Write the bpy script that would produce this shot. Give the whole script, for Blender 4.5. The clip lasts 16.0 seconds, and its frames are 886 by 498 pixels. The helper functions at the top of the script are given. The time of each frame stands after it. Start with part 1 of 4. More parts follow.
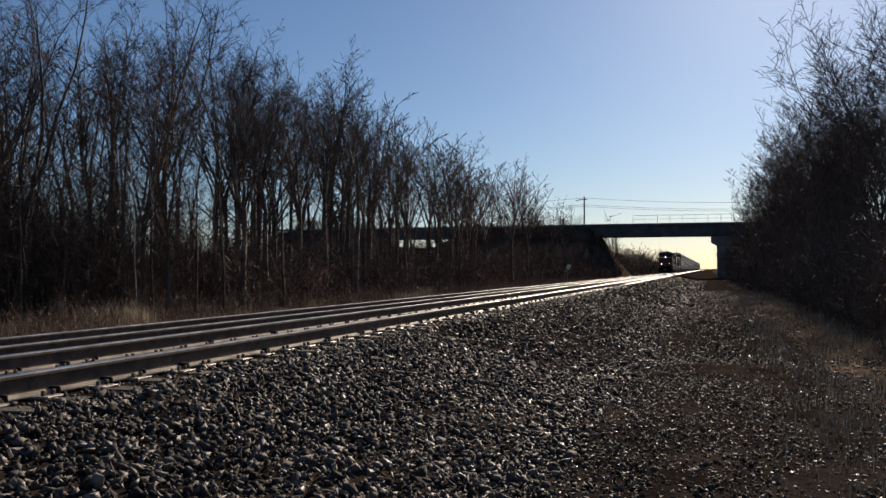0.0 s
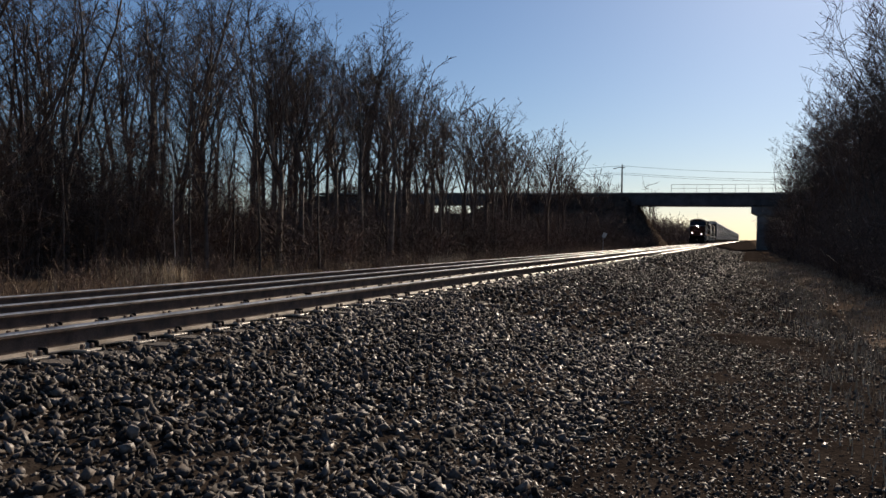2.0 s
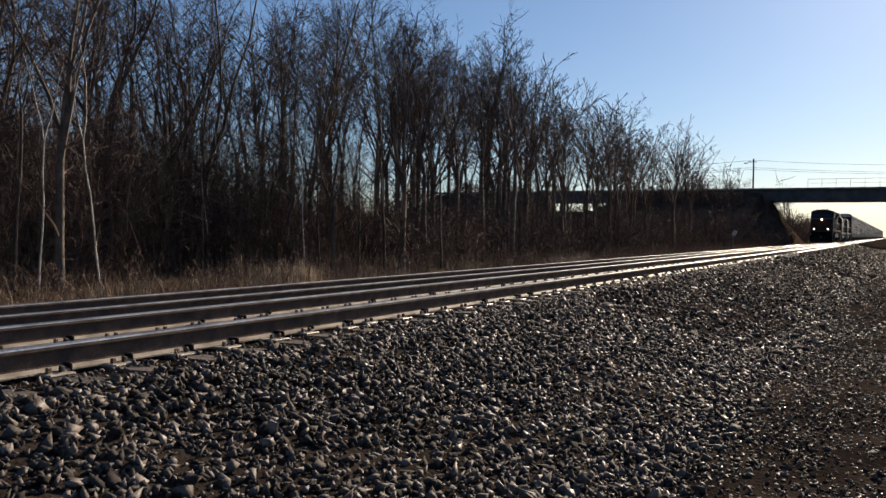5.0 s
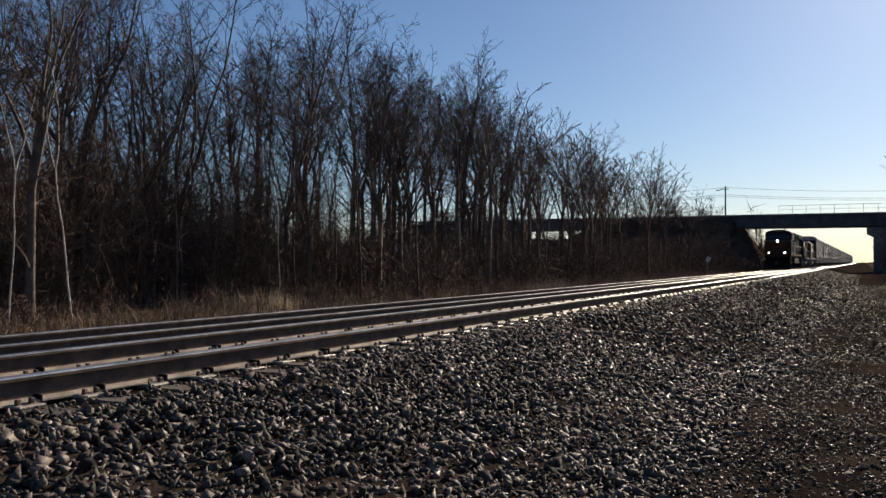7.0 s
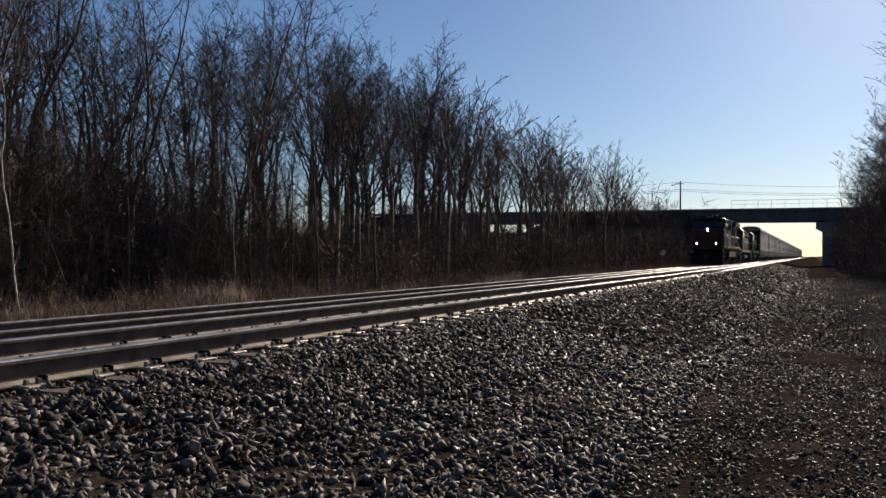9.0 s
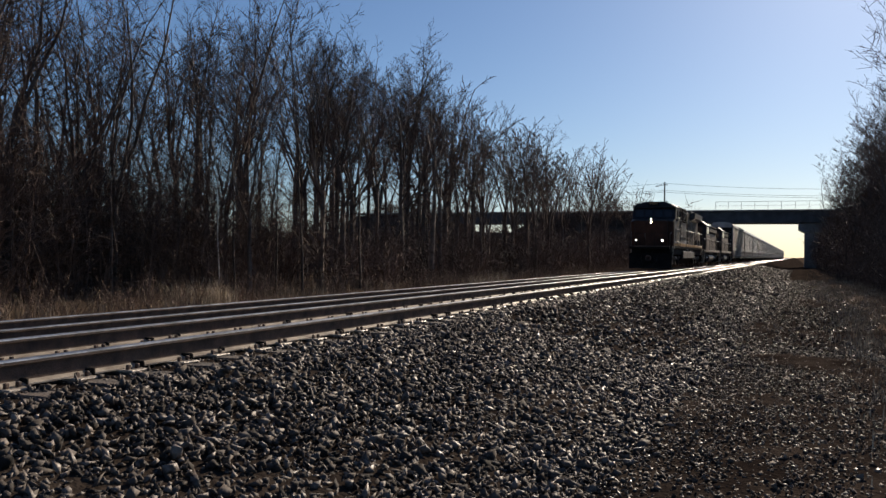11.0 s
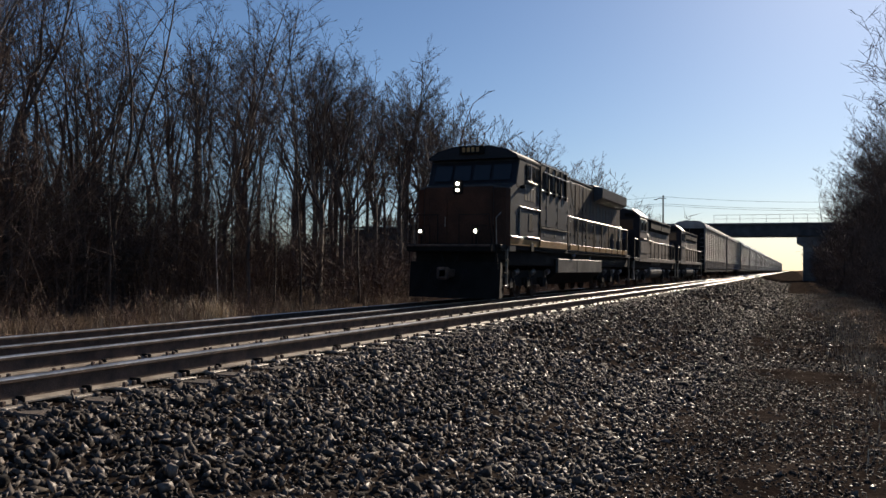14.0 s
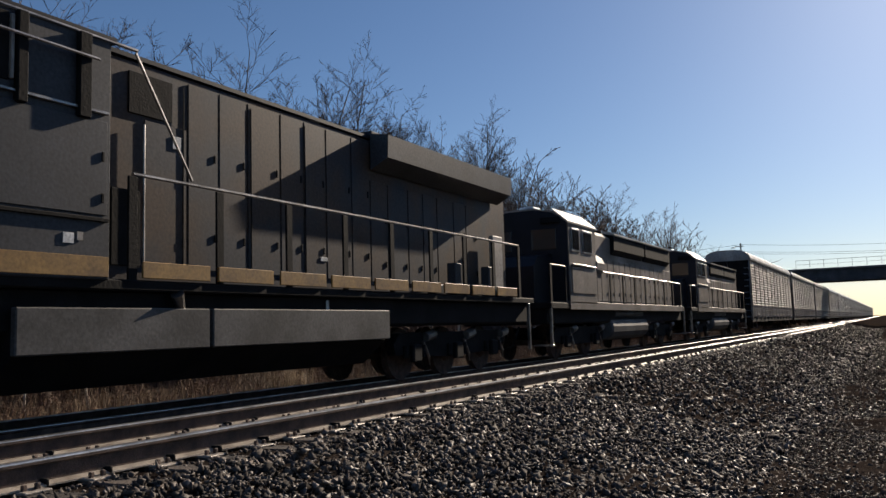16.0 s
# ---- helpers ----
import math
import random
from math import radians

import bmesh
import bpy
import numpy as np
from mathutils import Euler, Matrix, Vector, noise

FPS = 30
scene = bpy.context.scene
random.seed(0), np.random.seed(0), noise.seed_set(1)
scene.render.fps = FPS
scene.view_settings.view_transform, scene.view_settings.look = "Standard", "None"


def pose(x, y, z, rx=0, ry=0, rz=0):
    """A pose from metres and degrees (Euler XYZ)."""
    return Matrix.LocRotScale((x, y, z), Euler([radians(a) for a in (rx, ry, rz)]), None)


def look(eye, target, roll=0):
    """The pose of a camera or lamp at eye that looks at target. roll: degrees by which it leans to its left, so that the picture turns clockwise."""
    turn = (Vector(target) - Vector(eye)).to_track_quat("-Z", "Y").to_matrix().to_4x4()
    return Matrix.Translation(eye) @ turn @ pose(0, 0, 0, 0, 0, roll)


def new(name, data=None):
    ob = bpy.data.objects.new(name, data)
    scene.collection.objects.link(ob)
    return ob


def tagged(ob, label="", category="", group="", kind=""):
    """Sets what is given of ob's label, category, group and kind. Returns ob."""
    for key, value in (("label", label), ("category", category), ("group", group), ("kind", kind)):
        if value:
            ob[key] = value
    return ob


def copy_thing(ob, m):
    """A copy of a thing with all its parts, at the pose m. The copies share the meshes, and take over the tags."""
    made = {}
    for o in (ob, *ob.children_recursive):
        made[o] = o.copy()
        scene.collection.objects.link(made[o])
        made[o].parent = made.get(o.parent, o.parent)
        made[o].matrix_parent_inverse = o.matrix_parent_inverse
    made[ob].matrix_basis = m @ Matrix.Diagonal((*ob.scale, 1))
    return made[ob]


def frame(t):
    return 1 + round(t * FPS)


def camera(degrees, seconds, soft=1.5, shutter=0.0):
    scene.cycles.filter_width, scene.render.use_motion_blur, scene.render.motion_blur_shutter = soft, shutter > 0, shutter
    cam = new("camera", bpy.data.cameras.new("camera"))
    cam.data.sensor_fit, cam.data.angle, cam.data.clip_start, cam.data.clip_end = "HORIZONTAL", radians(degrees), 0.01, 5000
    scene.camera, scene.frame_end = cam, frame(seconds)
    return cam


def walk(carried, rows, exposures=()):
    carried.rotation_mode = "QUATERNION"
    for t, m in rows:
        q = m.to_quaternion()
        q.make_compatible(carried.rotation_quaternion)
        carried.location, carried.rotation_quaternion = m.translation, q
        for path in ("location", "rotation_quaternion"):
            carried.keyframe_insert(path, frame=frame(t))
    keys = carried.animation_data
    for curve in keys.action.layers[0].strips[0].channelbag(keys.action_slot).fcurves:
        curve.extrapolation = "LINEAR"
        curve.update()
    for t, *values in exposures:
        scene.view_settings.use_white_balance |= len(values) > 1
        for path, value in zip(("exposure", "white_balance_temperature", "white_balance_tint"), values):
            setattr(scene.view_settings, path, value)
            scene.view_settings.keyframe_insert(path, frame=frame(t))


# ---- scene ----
# ---------------------------------------------------------------- camera
cam = camera(57.0, 16.0, soft=1.5, shutter=0.0)
PATH = [  # seconds, x, y, z, yaw, pitch, roll
    (0.00, -0.000, -0.000, 1.600, 18.09, 1.38, -0.01),
    (0.50, 0.025, -0.026, 1.606, 19.10, 0.83, 0.62),
    (1.00, 0.042, 0.010, 1.608, 19.07, 0.90, -0.35),
    (1.50, 0.022, 0.027, 1.575, 19.66, -0.40, -1.28),
    (2.00, 0.014, 0.027, 1.577, 20.55, -1.03, -1.03),
    (2.50, 0.019, 0.033, 1.587, 21.65, -0.82, -0.14),
    (3.00, -0.032, -0.010, 1.576, 28.42, -1.61, 0.72),
    (3.20, -0.060, -0.028, 1.580, 32.10, -1.60, 0.45),
    (3.50, -0.108, -0.056, 1.589, 36.52, -0.95, -1.24),
    (4.00, -0.146, -0.005, 1.584, 35.23, -0.08, -1.61),
    (4.50, -0.113, 0.003, 1.581, 30.04, -1.19, -0.90),
    (4.70, -0.016, -0.004, 1.607, 29.30, -1.42, -0.83),
    (6.80, -0.033, -0.013, 1.575, 27.96, 0.98, -0.77),
    (7.00, -0.017, -0.007, 1.581, 27.34, 0.78, -0.27),
    (7.50, -0.012, 0.014, 1.585, 26.35, 0.77, 0.76),
    (8.00, 0.036, 0.007, 1.597, 25.20, 1.20, -0.26),
    (8.50, 0.047, 0.051, 1.592, 23.75, 0.90, -1.18),
    (9.00, 0.014, 0.038, 1.552, 24.46, 0.30, -0.46),
    (11.50, 0.030, 0.030, 1.593, 22.94, 0.28, -0.66),
    (12.00, 0.042, 0.018, 1.593, 22.52, 0.20, -0.57),
    (12.50, 0.053, 0.020, 1.588, 22.36, -0.21, -0.68),
    (13.00, 0.059, 0.032, 1.579, 22.68, -0.50, -0.57),
    (13.50, 0.051, 0.041, 1.594, 22.83, 0.11, -0.72),
    (14.00, 0.062, 0.010, 1.620, 23.35, 1.21, -0.68),
    (14.50, 0.064, 0.013, 1.634, 23.46, 2.50, -0.66),
    (15.00, 0.082, 0.000, 1.638, 24.05, 4.69, 0.19),
    (15.50, 0.094, -0.033, 1.630, 26.78, 6.25, 1.64),
    (16.00, 0.087, 0.010, 1.597, 28.56, 5.52, 1.67),
]
walk(cam, [(r[0], pose(r[1], r[2], r[3], 90 + r[5], r[6], r[4])) for r in PATH], exposures=((0.0, 0.51, 6350, 12), (2.8, 0.55, 6350, 12), (3.2, 0.80, 6450, 12), (3.5, 1.08, 6500, 12), (4.0, 1.32, 6450, 12), (4.5, 1.0, 6500, 12), (6.8, 0.68, 6400, 12), (9.0, 0.63, 6300, 12), (14.5, 0.63, 6300, 12), (15.0, 0.55, 6250, 12), (16.0, 0.56, 6250, 12)))

# ---------------------------------------------------------------- daylight
SUN_EL, SUN_AZ = 25.0, 6.6  # degrees over the horizon; degrees right of the track's line
world = bpy.data.worlds.new("world")
scene.world = world
world.use_nodes = True
wn = world.node_tree.nodes
sky = wn.new("ShaderNodeTexSky")
sky.sky_type = "NISHITA"
sky.sun_disc = False
sky.sun_elevation = radians(SUN_EL)
sky.sun_rotation = radians(SUN_AZ)
sky.air_density, sky.dust_density, sky.ozone_density = 1.0, 0.35, 5.2
world.node_tree.links.new(sky.outputs[0], wn["Background"].inputs[0])
wn["Background"].inputs[1].default_value = 0.05
sun_data = bpy.data.lights.new("sun", "SUN")
sun_data.energy, sun_data.angle, sun_data.color = 4.4, radians(0.6), (1.0, 0.84, 0.64)
sun = new("sun", sun_data)
sun.matrix_world = look((0, 0, 60), (-math.sin(radians(SUN_AZ)) * 50, -math.cos(radians(SUN_AZ)) * 50, 60 - math.tan(radians(SUN_EL)) * 50))


# ---------------------------------------------------------------- materials
def material(name, base, rough=0.8, metal=0.0, dark=None, scale=4.0, fine=60.0, bump=0.3, amount=0.6, island=0.0, obj_rand=0.0, spec=0.5, emit=0.0, gloss=0.0):
    """A surface with stains at one scale, grain at another and fine relief; island and obj_rand vary single pieces."""
    m = bpy.data.materials.new(name)
    m.use_nodes = True
    n, link = m.node_tree.nodes, m.node_tree.links.new
    p = n["Principled BSDF"]
    p.inputs["Roughness"].default_value, p.inputs["Metallic"].default_value = rough, metal
    p.inputs["Specular IOR Level"].default_value = spec
    tc = n.new("ShaderNodeTexCoord")
    big, small = n.new("ShaderNodeTexNoise"), n.new("ShaderNodeTexNoise")
    big.inputs["Scale"].default_value, small.inputs["Scale"].default_value = scale, fine
    big.inputs["Detail"].default_value, small.inputs["Detail"].default_value = 5.0, 3.0
    link(tc.outputs["Object"], big.inputs["Vector"]), link(tc.outputs["Object"], small.inputs["Vector"])
    mix = n.new("ShaderNodeMix")
    mix.data_type = "RGBA"
    dark = dark or tuple(v * 0.45 for v in base)
    mix.inputs[6].default_value, mix.inputs[7].default_value = (*dark, 1), (*base, 1)
    ramp = n.new("ShaderNodeMapRange")
    ramp.inputs["From Min"].default_value, ramp.inputs["From Max"].default_value = 0.5 - 0.25 * amount, 0.5 + 0.25 * amount
    link(big.outputs["Fac"], ramp.inputs["Value"]), link(ramp.outputs["Result"], mix.inputs[0])
    grain = n.new("ShaderNodeMapRange")
    grain.inputs["From Min"].default_value, grain.inputs["From Max"].default_value = 0.3, 0.7
    grain.inputs["To Min"].default_value, grain.inputs["To Max"].default_value = 0.75, 1.25
    link(small.outputs["Fac"], grain.inputs["Value"])
    val = n.new("ShaderNodeHueSaturation")
    link(mix.outputs[2], val.inputs["Color"])
    value = grain.outputs["Result"]
    for amt, node, sock in ((island, "ShaderNodeNewGeometry", "Random Per Island"), (obj_rand, "ShaderNodeObjectInfo", "Random")):
        if amt:
            src, mr, mul = n.new(node), n.new("ShaderNodeMapRange"), n.new("ShaderNodeMath")
            mr.inputs["To Min"].default_value, mr.inputs["To Max"].default_value = 1 - amt, 1 + amt
            link(src.outputs[sock], mr.inputs["Value"])
            mul.operation = "MULTIPLY"
            link(value, mul.inputs[0]), link(mr.outputs["Result"], mul.inputs[1])
            value = mul.outputs[0]
    link(value, val.inputs["Value"])
    link(val.outputs["Color"], p.inputs["Base Color"])
    if gloss:  # some pieces have fresh, shinier faces than the rest
        src, mr = n.new("ShaderNodeNewGeometry"), n.new("ShaderNodeMapRange")
        mr.inputs["From Min"].default_value = 0.35
        mr.inputs["To Min"].default_value, mr.inputs["To Max"].default_value = rough, gloss
        link(src.outputs["Random Per Island"], mr.inputs["Value"]), link(mr.outputs["Result"], p.inputs["Roughness"])
    if bump:
        b = n.new("ShaderNodeBump")
        b.inputs["Strength"].default_value, b.inputs["Distance"].default_value = bump, 0.02
        link(small.outputs["Fac"], b.inputs["Height"]), link(b.outputs["Normal"], p.inputs["Normal"])
    if emit:
        p.inputs["Emission Color"].default_value, p.inputs["Emission Strength"].default_value = (1.0, 0.86, 0.62, 1), emit
    return m


M_STONE = material("ballast_stone", (0.122, 0.102, 0.088), 0.9, scale=9, fine=50, island=0.8, bump=0.3, dark=(0.038, 0.031, 0.027), spec=0.28, gloss=0.5)
M_DIRT = material("muddy_stone", (0.115, 0.092, 0.074), 0.9, scale=9, fine=50, island=0.75, bump=0.4, dark=(0.045, 0.035, 0.028), spec=0.35, gloss=0.45)
M_BALLAST = material("ballast_bed", (0.042, 0.033, 0.027), 1.0, scale=1.3, fine=22, bump=1.0, dark=(0.018, 0.014, 0.012), spec=0.0)
M_EARTH = material("earth", (0.11, 0.08, 0.058), 0.95, scale=0.4, fine=9, bump=1.0, dark=(0.045, 0.034, 0.026), spec=0.0)
M_GRASS = material("dry_grass", (0.30, 0.22, 0.135), 0.8, scale=0.6, fine=8, island=0.5, bump=0, dark=(0.15, 0.10, 0.06))
M_PALE = material("pale_straw", (0.55, 0.45, 0.31), 0.8, scale=0.8, fine=8, island=0.4, bump=0)
M_BARK = material("bark", (0.13, 0.10, 0.08), 0.9, scale=2.0, fine=25, bump=0.6, obj_rand=0.35, dark=(0.045, 0.037, 0.031))
M_TWIG = material("twigs", (0.135, 0.095, 0.075), 0.9, scale=0.8, fine=6, bump=0, obj_rand=0.35, dark=(0.06, 0.044, 0.036), spec=0.15)
M_BIRCH = material("birch_bark", (0.62, 0.58, 0.52), 0.7, scale=5, fine=30, bump=0.3, dark=(0.28, 0.24, 0.21))
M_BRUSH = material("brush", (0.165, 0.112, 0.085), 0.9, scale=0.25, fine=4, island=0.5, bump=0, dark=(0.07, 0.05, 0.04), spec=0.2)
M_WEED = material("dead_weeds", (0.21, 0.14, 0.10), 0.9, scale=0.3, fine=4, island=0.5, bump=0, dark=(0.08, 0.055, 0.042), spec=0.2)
# darker copy of the brush, with the inner wood's shade in its colour
M_BRUSH_SHADE = material("shaded_brush", (0.09, 0.064, 0.048), 0.95, scale=0.5, fine=6, island=0.5, bump=0, spec=0.1)
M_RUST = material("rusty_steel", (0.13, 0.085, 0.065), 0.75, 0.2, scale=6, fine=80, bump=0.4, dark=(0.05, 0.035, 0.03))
# rail feet and tie plates: the sunlight on them is put into this pale colour
M_FOOT_LIT = material("rail_foot", (0.42, 0.37, 0.31), 0.45, 0.1, scale=5, fine=70, bump=0.3, dark=(0.22, 0.185, 0.15))
M_HEAD = material("rail_head", (0.70, 0.68, 0.65), 0.36, 1.0, scale=3, fine=40, bump=0.05)
M_TIE = material("creosoted_tie", (0.075, 0.056, 0.043), 0.9, scale=3, fine=40, bump=0.8, obj_rand=0.35, dark=(0.05, 0.04, 0.033))
M_CONC = material("concrete", (0.26, 0.25, 0.235), 0.9, scale=0.5, fine=20, bump=0.4)
M_GIRDER = material("girder_paint", (0.10, 0.10, 0.105), 0.7, 0.1, scale=0.6, fine=20, bump=0.2)
M_POLE = material("pole_wood", (0.16, 0.13, 0.10), 0.9, scale=2, fine=30, bump=0.4)
M_GALV = material("galvanised", (0.45, 0.45, 0.46), 0.5, 0.7, scale=4, fine=50, bump=0.1)
M_NAVY = material("dark_blue_paint", (0.014, 0.015, 0.022), 0.55, scale=1.2, fine=30, bump=0.05, dark=(0.010, 0.011, 0.014), spec=0.25)
M_GREY = material("grey_paint", (0.058, 0.061, 0.069), 0.52, scale=0.9, fine=25, bump=0.05, amount=0.8, dark=(0.034, 0.034, 0.036), spec=0.28)
M_HOOD = material("stained_hood_paint", (0.038, 0.040, 0.047), 0.55, scale=0.8, fine=22, bump=0.06, amount=0.4, dark=(0.072, 0.046, 0.031), spec=0.25)
# gold nose paint with the sunless front's shade put into a dark brown
M_NOSE_SHADE = material("shaded_nose_paint", (0.075, 0.033, 0.020), 0.6, scale=1.5, fine=25, bump=0.05, dark=(0.04, 0.02, 0.013), spec=0.15)
M_GOLD = material("gold_paint", (0.36, 0.20, 0.05), 0.5, scale=2, fine=25, bump=0.05, dark=(0.20, 0.11, 0.035))
M_BLACK = material("sooty_black", (0.013, 0.012, 0.012), 0.8, scale=2, fine=30, bump=0.2, spec=0.2)
M_TANK = material("tank_paint", (0.12, 0.115, 0.11), 0.6, scale=1.2, fine=25, bump=0.08, spec=0.3)
M_STEEL = material("worn_steel", (0.42, 0.40, 0.38), 0.35, 0.9, scale=4, fine=50, bump=0.1)
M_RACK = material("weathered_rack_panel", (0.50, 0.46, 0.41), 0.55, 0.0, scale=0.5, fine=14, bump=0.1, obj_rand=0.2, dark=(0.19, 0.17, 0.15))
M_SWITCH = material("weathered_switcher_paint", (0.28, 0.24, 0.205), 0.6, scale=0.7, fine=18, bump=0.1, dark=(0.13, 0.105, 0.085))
M_ROOF = material("rack_roof", (0.40, 0.395, 0.38), 0.5, 0.3, scale=0.6, fine=14, bump=0.1)
M_LAMP = material("headlight", (0.9, 0.85, 0.7), 0.2, bump=0, emit=45.0)
M_DIGIT = material("faded_gold_lettering", (0.17, 0.145, 0.10), 0.6, scale=3, fine=30, bump=0.05, dark=(0.09, 0.085, 0.08))
M_WHITE = material("white_paint", (0.75, 0.75, 0.73), 0.5, scale=3, fine=40, bump=0.05)
M_WIRE = material("wire", (0.04, 0.04, 0.04), 0.6, bump=0)
M_PANE = bpy.data.materials.new("window_glass")
M_PANE.use_nodes = True
M_PANE.node_tree.nodes["Principled BSDF"].inputs["Base Color"].default_value = (0.02, 0.022, 0.025, 1)
M_PANE.node_tree.nodes["Principled BSDF"].inputs["Roughness"].default_value = 0.06


# ---------------------------------------------------------------- mesh helpers
class Shape:
    """Gathers vertices and faces of one mesh."""

    def __init__(self):
        self.v, self.f = [], []

    def add(self, verts, faces):
        k = len(self.v)
        self.v.extend(verts)
        self.f.extend([tuple(i + k for i in fc) for fc in faces])
        return self

    def box(self, x0, x1, y0, y1, z0, z1):
        return self.add([(x0, y0, z0), (x1, y0, z0), (x1, y1, z0), (x0, y1, z0), (x0, y0, z1), (x1, y0, z1), (x1, y1, z1), (x0, y1, z1)],
                        [(0, 3, 2, 1), (4, 5, 6, 7), (0, 1, 5, 4), (1, 2, 6, 5), (2, 3, 7, 6), (3, 0, 4, 7)])

    def bevel_box(self, x0, x1, y0, y1, z0, z1, b=0.03):
        """A box whose twelve edges are cut off."""
        bm = bmesh.new()
        bmesh.ops.create_cube(bm, size=1.0)
        for v in bm.verts:
            v.co = Vector(((x0 + x1) / 2 + v.co.x * (x1 - x0), (y0 + y1) / 2 + v.co.y * (y1 - y0), (z0 + z1) / 2 + v.co.z * (z1 - z0)))
        bmesh.ops.bevel(bm, geom=list(bm.edges), offset=b, segments=1, affect="EDGES")
        bm.verts.index_update()
        self.add([v.co.to_tuple() for v in bm.verts], [tuple(v.index for v in fc.verts) for fc in bm.faces])
        bm.free()
        return self

    def extrude_y(self, profile, y0, y1):
        """A closed profile of (x, z), counter-clockwise seen from -y, drawn out along y."""
        n = len(profile)
        self.add([(x, y0, z) for x, z in profile] + [(x, y1, z) for x, z in profile],
                 [tuple(range(n)), tuple(range(2 * n - 1, n - 1, -1))] + [(i, i + n, (i + 1) % n + n, (i + 1) % n) for i in range(n)])
        return self

    def extrude_x(self, profile, x0, x1):
        """A closed profile of (y, z) drawn out along x."""
        n = len(profile)
        self.add([(x0, y, z) for y, z in profile] + [(x1, y, z) for y, z in profile],
                 [tuple(range(n - 1, -1, -1)), tuple(range(n, 2 * n))] + [(i, (i + 1) % n, (i + 1) % n + n, i + n) for i in range(n)])
        return self

    def tube(self, pts, radii, n=6, cap=True):
        pts = [Vector(p) for p in pts]
        k = len(self.v)
        for i, p in enumerate(pts):
            d = (pts[min(i + 1, len(pts) - 1)] - pts[max(i - 1, 0)]).normalized()
            a = d.cross(Vector((0.31, 0.17, 0.93)) if abs(d.z) < 0.9 else Vector((1, 0.2, 0))).normalized()
            b = d.cross(a)
            for j in range(n):
                w = 2 * math.pi * j / n
                self.v.append(tuple(p + (a * math.cos(w) + b * math.sin(w)) * radii[i]))
        for i in range(len(pts) - 1):
            for j in range(n):
                self.f.append((k + i * n + j, k + i * n + (j + 1) % n, k + (i + 1) * n + (j + 1) % n, k + (i + 1) * n + j))
        if cap:
            self.f.append(tuple(k + j for j in range(n - 1, -1, -1)))
            self.f.append(tuple(k + (len(pts) - 1) * n + j for j in range(n)))
        return self

    def rod(self, a, b, r, n=6):
        return self.tube([a, b], [r, r], n)

    def mesh(self, name, mat, smooth=False):
        me = bpy.data.meshes.new(name)
        me.from_pydata(self.v, [], self.f)
        me.materials.append(mat)
        if smooth:
            me.polygons.foreach_set("use_smooth", [True] * len(me.polygons))
        me.update()
        return me


def part(name, shape, mat, parent, label="", smooth=False, at=None):
    """One mesh object under a thing or under a part."""
    ob = new(name, shape if isinstance(shape, bpy.types.Mesh) else shape.mesh(name, mat, smooth))
    ob.parent = parent
    if at is not None:
        ob.location = at
    return tagged(ob, label)


def thing(name, label, category, shape=None, mat=None, group="", kind="", at=(0, 0, 0), smooth=False):
    ob = new(name, shape.mesh(name, mat, smooth) if shape else None)
    ob.location = at
    return tagged(ob, label, category, group, kind)


def fast_mesh(name, verts, faces, mat):
    """A mesh from arrays: verts (n, 3) and quads or triangles (m, k)."""
    me = bpy.data.meshes.new(name)
    k = faces.shape[1]
    me.vertices.add(len(verts))
    me.vertices.foreach_set("co", np.asarray(verts, np.float32).ravel())
    me.loops.add(faces.size)
    me.loops.foreach_set("vertex_index", np.asarray(faces, np.int32).ravel())
    me.polygons.add(len(faces))
    me.polygons.foreach_set("loop_start", np.arange(0, faces.size, k, dtype=np.int32))
    me.polygons.foreach_set("loop_total", np.full(len(faces), k, np.int32))
    me.materials.append(mat)
    me.update(calc_edges=True)
    me.validate()
    return me


# ---------------------------------------------------------------- the lie of the land
NEAR, FAR = (-5.10, -6.58), (-8.82, -10.32)  # the rails' lines
Z_NEAR, Z_FAR = (0.788, 0.751), (0.585, 0.540)  # and the tops of their heads
PROFILE = [(-2500, 20.0), (-140, 4.0), (-90, 3.0), (-60, 1.6), (-40, 0.7), (-22, 0.1), (-16, -0.15), (-12.9, -0.05), (-11.7, 0.30), (-8.0, 0.33), (-7.6, 0.50), (-6.6, 0.525), (-5.1, 0.565), (-4.6, 0.575), (-4.25, 0.555), (-3.9, 0.48), (-2.2, 0.06),
           (-1.6, -0.02), (0, 0.0), (2, 0.02), (4, 0.05), (8, 0.4), (14, 1.0), (60, 1.2), (2500, 1.2)]
PX, PZ = np.array([p[0] for p in PROFILE], float), np.array([p[1] for p in PROFILE], float)


def ground_z(x, y):
    return float(np.interp(x, PX, PZ))


